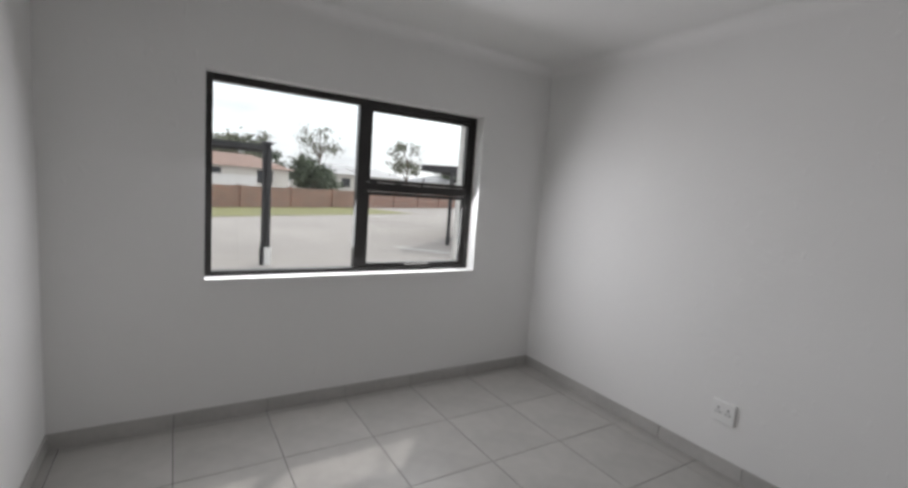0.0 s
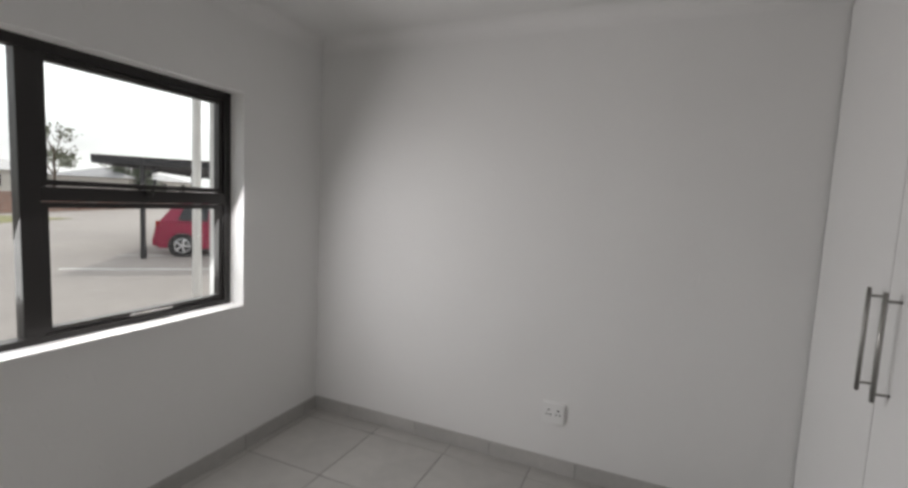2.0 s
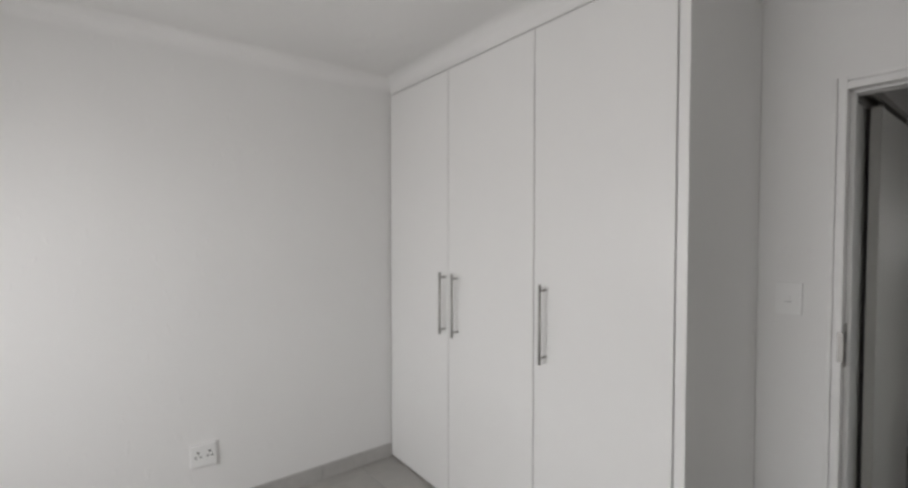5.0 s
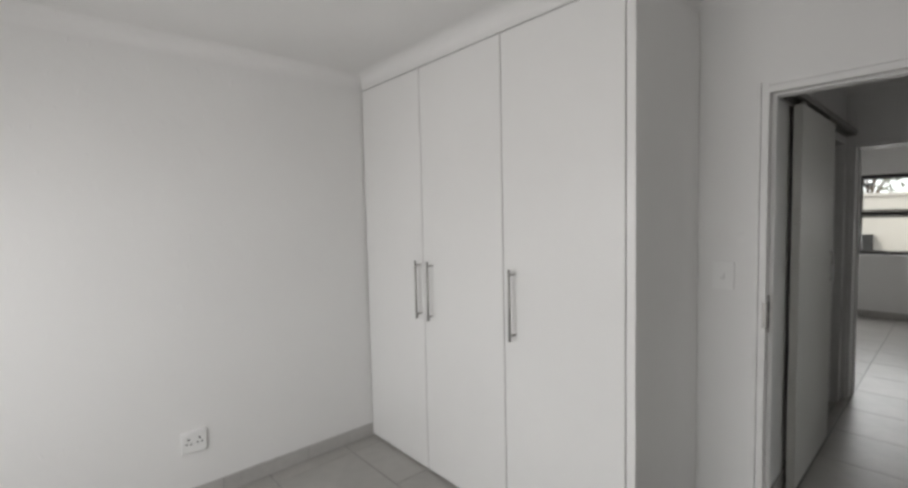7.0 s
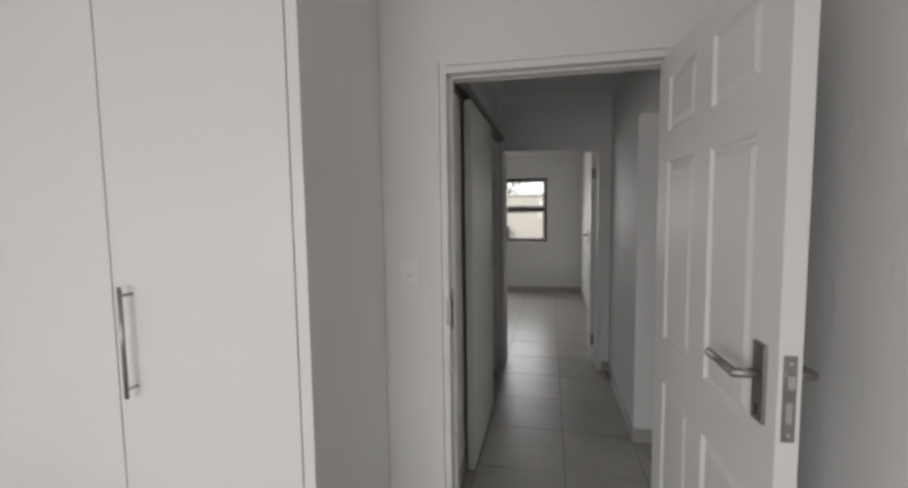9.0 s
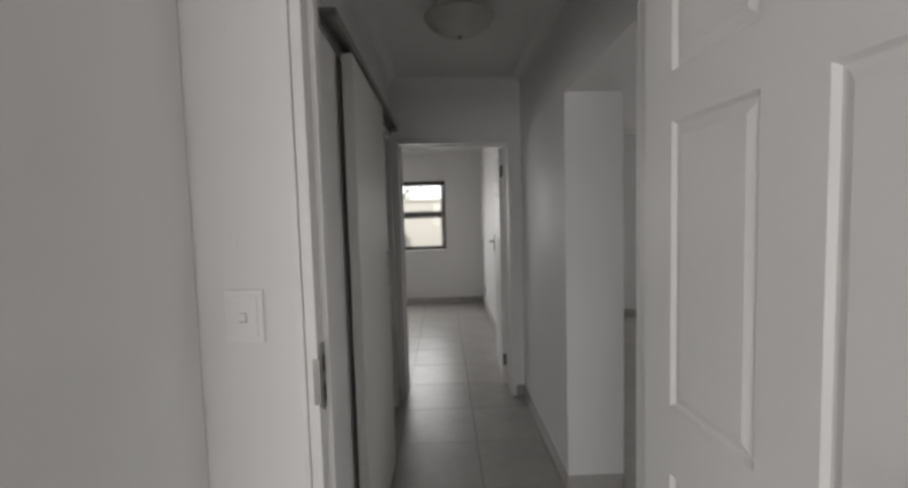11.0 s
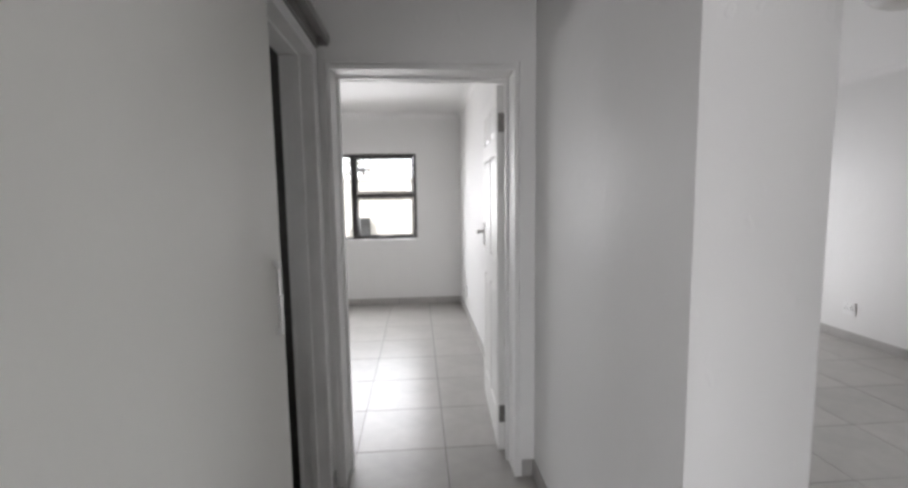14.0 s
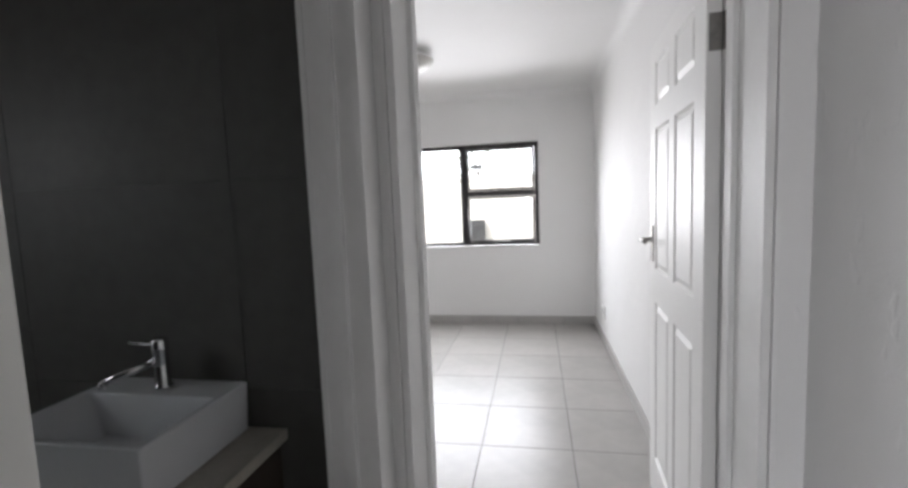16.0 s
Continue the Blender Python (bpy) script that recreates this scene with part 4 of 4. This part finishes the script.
def car(x, y, turn, label):
    """A small hatchback, its nose towards +x."""
    c = base("car", x, y, -0.15, turn, label=label, category="car")
    L, W = 3.70, 1.62
    low = [(-1.85, 0.45), (-1.86, 0.62), (-1.82, 0.80), (-1.74, 0.98), (-0.9, 0.96), (0.55, 0.95), (1.35, 0.83), (1.78, 0.66), (1.85, 0.45), (1.80, 0.22), (-1.78, 0.24)]
    bm = bmesh.new()
    rings = []
    for yy, k in ((-W / 2, 0.965), (-W / 2 + 0.10, 1.0), (W / 2 - 0.10, 1.0), (W / 2, 0.965)):
        rings.append([bm.verts.new((px * k, yy, 0.24 + (pz - 0.24) * k)) for px, pz in low])
    n = len(low)
    for a, b in zip(rings, rings[1:]):
        for i in range(n):
            bm.faces.new((a[i], a[(i + 1) % n], b[(i + 1) % n], b[i]))
    bm.faces.new(rings[0])
    bm.faces.new(rings[-1][::-1])
    part("body", bm, M_CARRED, c)
    cabin = [(-1.72, 0.97), (-1.40, 1.40), (-1.15, 1.49), (0.10, 1.50), (0.42, 1.42), (1.12, 0.93)]

    def shell(inset, rows, name, mat):
        bm = bmesh.new()
        rr = []
        for yy, k in ((-W / 2 + 0.06 + inset, 0.0), (W / 2 - 0.06 - inset, 0.0)):
            ring = []
            for px, pz in rows:
                lean = 0.16 * max(0.0, pz - 0.95) / 0.55
                ring.append(bm.verts.new((px, yy + (lean if yy < 0 else -lean), pz)))
            rr.append(ring)
        m = len(rows)
        for i in range(m):
            bm.faces.new((rr[0][i], rr[0][(i + 1) % m], rr[1][(i + 1) % m], rr[1][i]))
        bm.faces.new(rr[0])
        bm.faces.new(rr[1][::-1])
        return part(name, bm, mat, c)

    shell(0.0, cabin, "cabin", M_CARRED)
    for sgn in (-1, 1):
        for x0, x1, t0, t1 in ((-1.28, -0.52, -1.12, -0.50), (-0.44, 0.60, -0.42, 0.22)):
            bm = bmesh.new()
            vs = []
            for px, pz in ((x0, 1.0), (x1, 1.0), (t1, 1.40), (t0, 1.40)):
                lean = 0.16 * max(0.0, pz - 0.95) / 0.55
                vs.append((px, sgn * (W / 2 - 0.06 - lean), pz))
            a = [bm.verts.new((p[0], p[1] + sgn * 0.006, p[2])) for p in vs]
            b = [bm.verts.new((p[0], p[1] - sgn * 0.02, p[2])) for p in vs]
            bm.faces.new(a)
            bm.faces.new(b[::-1])
            for i in range(4):
                bm.faces.new((a[i], a[(i + 1) % 4], b[(i + 1) % 4], b[i]))
            part("side_window", bm, M_CARGLASS, c, "tinted side window")
        boxes("tail_light", [(-1.80, -1.66, *sorted((sgn * 0.60, sgn * 0.79)), 0.80, 0.99)], M_TAIL, c, "red tail light", bevel=0.02)
        boxes("headlight", [(1.50, 1.76, *sorted((sgn * 0.52, sgn * 0.765)), 0.62, 0.74)], M_BOXTOP, c, "clear headlight", bevel=0.03)
        boxes("side_sill", [(-0.95, 0.95, *sorted((sgn * 0.70, sgn * 0.80)), 0.16, 0.28)], M_PLASTICGREY, c, bevel=0.02)
        boxes("mirror", [(0.50, 0.66, *sorted((sgn * 0.78, sgn * 0.95)), 0.96, 1.08)], M_CARRED, c, bevel=0.03)
        for hx in (-0.30, 0.45):
            boxes("door_handle", [(hx - 0.30, hx - 0.14, *sorted((sgn * 0.80, sgn * 0.825)), 0.80, 0.83)], M_CARRED, c, bevel=0.008)
        for wx in (-1.14, 1.16):
            bm = bmesh.new()
            lathe(bm, [(0.20, -0.09), (0.29, -0.09), (0.305, -0.06), (0.305, 0.06), (0.29, 0.09), (0.20, 0.09)], 30)
            bmesh.ops.rotate(bm, verts=bm.verts, matrix=Matrix.Rotation(math.pi / 2, 3, "X"))
            bmesh.ops.translate(bm, verts=bm.verts, vec=(wx, sgn * 0.735, 0.305))
            tyre = part("tyre", bm, M_TYRE, c, "black tyre")
            bm = bmesh.new()
            lathe(bm, [(0.205, -0.015), (0.205, 0.015), (0.185, 0.02), (0.170, 0.005), (0.05, 0.0), (0.045, 0.02), (0.02, 0.022)], 30)
            for i in range(5):
                a = i * 2 * math.pi / 5
                box(bm, 0.03, 0.19, -0.028, 0.028, 0.004, 0.022)
                bm.verts.ensure_lookup_table()
                bmesh.ops.rotate(bm, verts=bm.verts[-8:], matrix=Matrix.Rotation(a, 3, "Z"))
            bmesh.ops.rotate(bm, verts=bm.verts, matrix=Matrix.Rotation(-sgn * math.pi / 2, 3, "X"))
            bmesh.ops.translate(bm, verts=bm.verts, vec=(wx, sgn * 0.815, 0.305))
            part("rim", bm, M_ALLOY, tyre, "silver alloy rim")
            bm = bmesh.new()
            rod(bm, (wx, sgn * 0.70, 0.31), (wx, sgn * 0.8125, 0.31), 0.355, segs=30)
            part("wheel_arch", bm, M_PLASTICGREY, c, "dark wheel arch")
    boxes("rear_bumper", [(-1.90, -1.72, -0.74, 0.74, 0.28, 0.56)], M_CARRED, c, bevel=0.05)
    c.scale = (0.88, 0.88, 0.88)
    return c


car(-6.27, -11.50, 131.0, "raspberry red hatchback parked under the carport")


def paint_line(x, y, turn, length, label):
    ob = boxes("parking_line", [(0, length, -0.05, 0.05, -0.1499, -0.146)], M_LINE)
    ob.matrix_basis = pose(x, y, 0, 0, 0, turn)
    return tagged(ob, label, "parking line", "parking lines", "structure")


for lx, ly in ((-2.5, -11.75), (-4.3, -13.0)):
    paint_line(lx, ly, 131.0, 5.0, "worn white parking line on pale paving")

pipe = base("downpipe", 0.345, -4.20, -0.15, label="slim white painted pole outside the window", category="pole")
bm = bmesh.new()
rod(bm, (0, 0, 0), (0, 0, 2.9), 0.028, segs=16)
part("pipe", bm, M_PIPE, pipe, "", True)
bm = bmesh.new()
rod(bm, (0, 0, 0.62), (0, 0, 0.66), 0.034, segs=16)
part("clamp", bm, M_STEEL, pipe, "small metal clamp", True)
bm = bmesh.new()
lathe(bm, [(0.06, 0.0), (0.06, 0.02), (0.034, 0.03), (0.034, 0.06)], 16)
part("foot", bm, M_PIPE, pipe)

cross_pole = base("pole", -6.7, -27.3, -0.15, label="slim grey pole with a short cross arm before the brick wall", category="pole")
bm = bmesh.new()
rod(bm, (0, 0, 0), (0, 0, 2.45), 0.05, 0.04, 10)
part("upright", bm, M_ROOF, cross_pole)
for end in ((0.75, 0.35, 2.50), (-0.55, -0.25, 2.42)):
    bm = bmesh.new()
    rod(bm, (0, 0, 2.25), end, 0.025, 0.02, 8)
    part("arm", bm, M_ROOF, cross_pole)

# ---- outside the back window ----
tagged(boxes("garden_wall", [(-12, 14, 9.60, 9.80, -0.15, 1.78), (-12, 14, 9.57, 9.83, 1.78, 1.84)], M_PALEWALL), "cream plastered garden wall behind the bedroom", "garden wall", kind="structure")
meter = base("meter_box", 1.50, 9.60, 0.62, label="grey steel meter box on the garden wall", category="meter box")
boxes("box", [(-0.16, 0.16, -0.14, 0.0, 0.0, 0.42)], M_PLASTICGREY, meter, bevel=0.01)
boxes("cover", [(-0.17, 0.17, -0.16, -0.14, 0.30, 0.43)], M_PLASTICGREY, meter, bevel=0.006)
bm = bmesh.new()
rod(bm, (-0.24, -0.05, 0.0), (-0.24, -0.05, 0.18), 0.012, segs=8)
rod(bm, (-0.24, -0.05, 0.18), (-0.14, -0.05, 0.20), 0.012, segs=8)
part("conduit", bm, M_PLASTICGREY, meter)
spot = base("flood_light", 1.55, 9.70, 1.84, label="small dark flood light on the garden wall", category="flood light")
bm = bmesh.new()
rod(bm, (0, 0, 0), (0, 0, 0.14), 0.012, segs=8)
part("stem", bm, M_PLASTICGREY, spot)
boxes("head", [(-0.13, 0.08, -0.10, 0.04, 0.13, 0.20)], M_PLASTICGREY, spot, bevel=0.02)

# ---- skirting tiles ----
PIECES = {}


def skirting(name, x, y, rz, length, label="grey tile skirting along the white wall", first=0.30):
    """Runs along its own x from 0 to length; the wall lies behind it, at +y."""
    run = tagged(boxes(name, [(0, length, -0.004, 0.0, 0.0, 0.086)], M_GROUT), label, "skirting", kind="structure")
    run.matrix_basis = pose(x, y, 0.0, 0, 0, rz)
    s = 0.0
    e = min(first, length)
    while s < length - 0.01:
        n = round(e - s - 0.003, 3)
        if n > 0.012:
            if n not in PIECES:
                bm = bmesh.new()
                box(bm, 0, n, -0.010, -0.002, 0.001, 0.090, bevel=0.0012)
                PIECES[n] = mesh_of("skirting_tile", bm, M_SKIRT)
            p = new("skirting_tile", PIECES[n])
            p.parent = run
            p.location = (s + 0.0015, 0, 0)
        s, e = e, min(e + 0.51, length)
    return run


skirting("baseboard", 0.0, -3.43, 90, 2.83, first=0.30)
skirting("baseboard", 3.235, -3.43, 180, 3.235, first=0.565)
skirting("baseboard", 3.235, 0.0, -90, 3.43)
skirting("baseboard", 1.987, 0.0, 0, 0.227)
skirting("baseboard", 3.127, 0.0, 0, 0.106)
skirting("baseboard", 2.17, 0.13, 90, 1.428)
skirting("baseboard", 2.17, 2.422, 90, 0.116)
skirting("baseboard", 3.127, 2.54, 0, 0.052)
skirting("baseboard", 3.19, 2.54, -90, 1.298)
skirting("baseboard", 3.18, 1.25, 0, 0.32)
skirting("baseboard", 3.49, 1.25, 90, 3.87)
skirting("baseboard", 3.49, 5.13, 0, 2.108)
skirting("baseboard", 6.292, 5.13, 0, 0.486)
skirting("baseboard", 6.78, 5.13, -90, 4.98)
skirting("baseboard", 0.0, 6.46, 0, 3.19)
skirting("baseboard", 3.19, 6.46, -90, 3.68)
skirting("baseboard", 0.0, 2.77, 90, 3.69)

# ---- bathroom wall tiles ----
WALL_TILES = {}


def tile_wall(name, x, y, rz, length, first, label="large charcoal tiles on the bathroom wall", rows=(0.0, 0.29, 0.89, 1.49, 2.09, 2.545), step=0.60):
    run = tagged(boxes(name, [(0, length, -0.003, 0.0, 0.0, 2.545)], M_GROUT), label, "tiled wall", kind="structure")
    run.matrix_basis = pose(x, y, 0, 0, 0, rz)
    s, e = 0.0, min(first, length)
    while s < length - 0.01:
        for za, zb in zip(rows, rows[1:]):
            key = (round(e - s, 3), round(zb - za, 3))
            if key not in WALL_TILES:
                bm = bmesh.new()
                box(bm, 0.001, key[0] - 0.001, -0.009, -0.002, 0.001, key[1] - 0.001, bevel=0.0008)
                WALL_TILES[key] = mesh_of("tile", bm, M_DARKTILE)
            p = new("tile", WALL_TILES[key])
            p.parent = run
            p.location = (s, 0, za)
        s, e = e, min(e + step, length)
    return run


tile_wall("wall_tiling", 0.0, 2.54, 0, 2.05, 0.235, step=0.75)
tile_wall("wall_tiling", 2.05, 0.65, 180, 2.05, 0.30)
tile_wall("wall_tiling", 2.05, 1.555, -90, 0.90, 0.30)

# ---- floor tiles ----
FLOOR_TILES = {}


def tiled_floor(name, rects, gx, gy, label, step=0.51):
    x0, x1 = min(r[0] for r in rects), max(r[1] for r in rects)
    y0, y1 = min(r[2] for r in rects), max(r[3] for r in rects)
    floor = tagged(boxes(name, [(*r, -0.149, -0.003) for r in rects], M_GROUT), label, "floor", kind="structure")
    for ra, rb, rc, rd in rects:
        i0, i1 = math.floor((ra - gx) / step), math.ceil((rb - gx) / step)
        k0, k1 = math.floor((rc - gy) / step), math.ceil((rd - gy) / step)
        for i in range(i0, i1):
            for k in range(k0, k1):
                a, b = max(ra, gx + i * step), min(rb, gx + (i + 1) * step)
                c, d = max(rc, gy + k * step), min(rd, gy + (k + 1) * step)
                if b - a < 0.012 or d - c < 0.012:
                    continue
                key = (round(b - a, 3), round(d - c, 3))
                if key not in FLOOR_TILES:
                    bm = bmesh.new()
                    hx, hy = key[0] / 2 - 0.002, key[1] / 2 - 0.002
                    box(bm, -hx, hx, -hy, hy, -0.008, 0.0, bevel=0.0012)
                    FLOOR_TILES[key] = mesh_of("tile", bm, M_TILE)
                p = new("tile", FLOOR_TILES[key])
                p.parent = floor
                p.location = ((a + b) / 2, (c + d) / 2, 0)
    return floor


tiled_floor("floor", [(0.0, 3.235, -3.43, 0.0)], 2.164, -2.87, "light grey square porcelain floor tiles in the bedroom")
tiled_floor("floor", [(2.17, 3.19, 0.0, 1.31), (2.17, 3.19, 1.31, 2.84)], 2.745, 1.82, "light grey square porcelain floor tiles in the corridor")
tiled_floor("floor", [(3.19, 6.78, 0.11, 1.31), (3.49, 6.78, 1.31, 5.15)], 2.745, 1.82, "light grey square porcelain floor tiles in the living room")
tiled_floor("floor", [(0.0, 3.19, 2.84, 6.46), (0.0, 2.17, 2.77, 2.84)], 2.745, 1.82, "light grey square porcelain floor tiles in the bedroom")
tiled_floor("floor", [(0.0, 2.17, 0.65, 2.54)], 2.745, 1.82, "light grey square porcelain floor tiles in the bathroom")
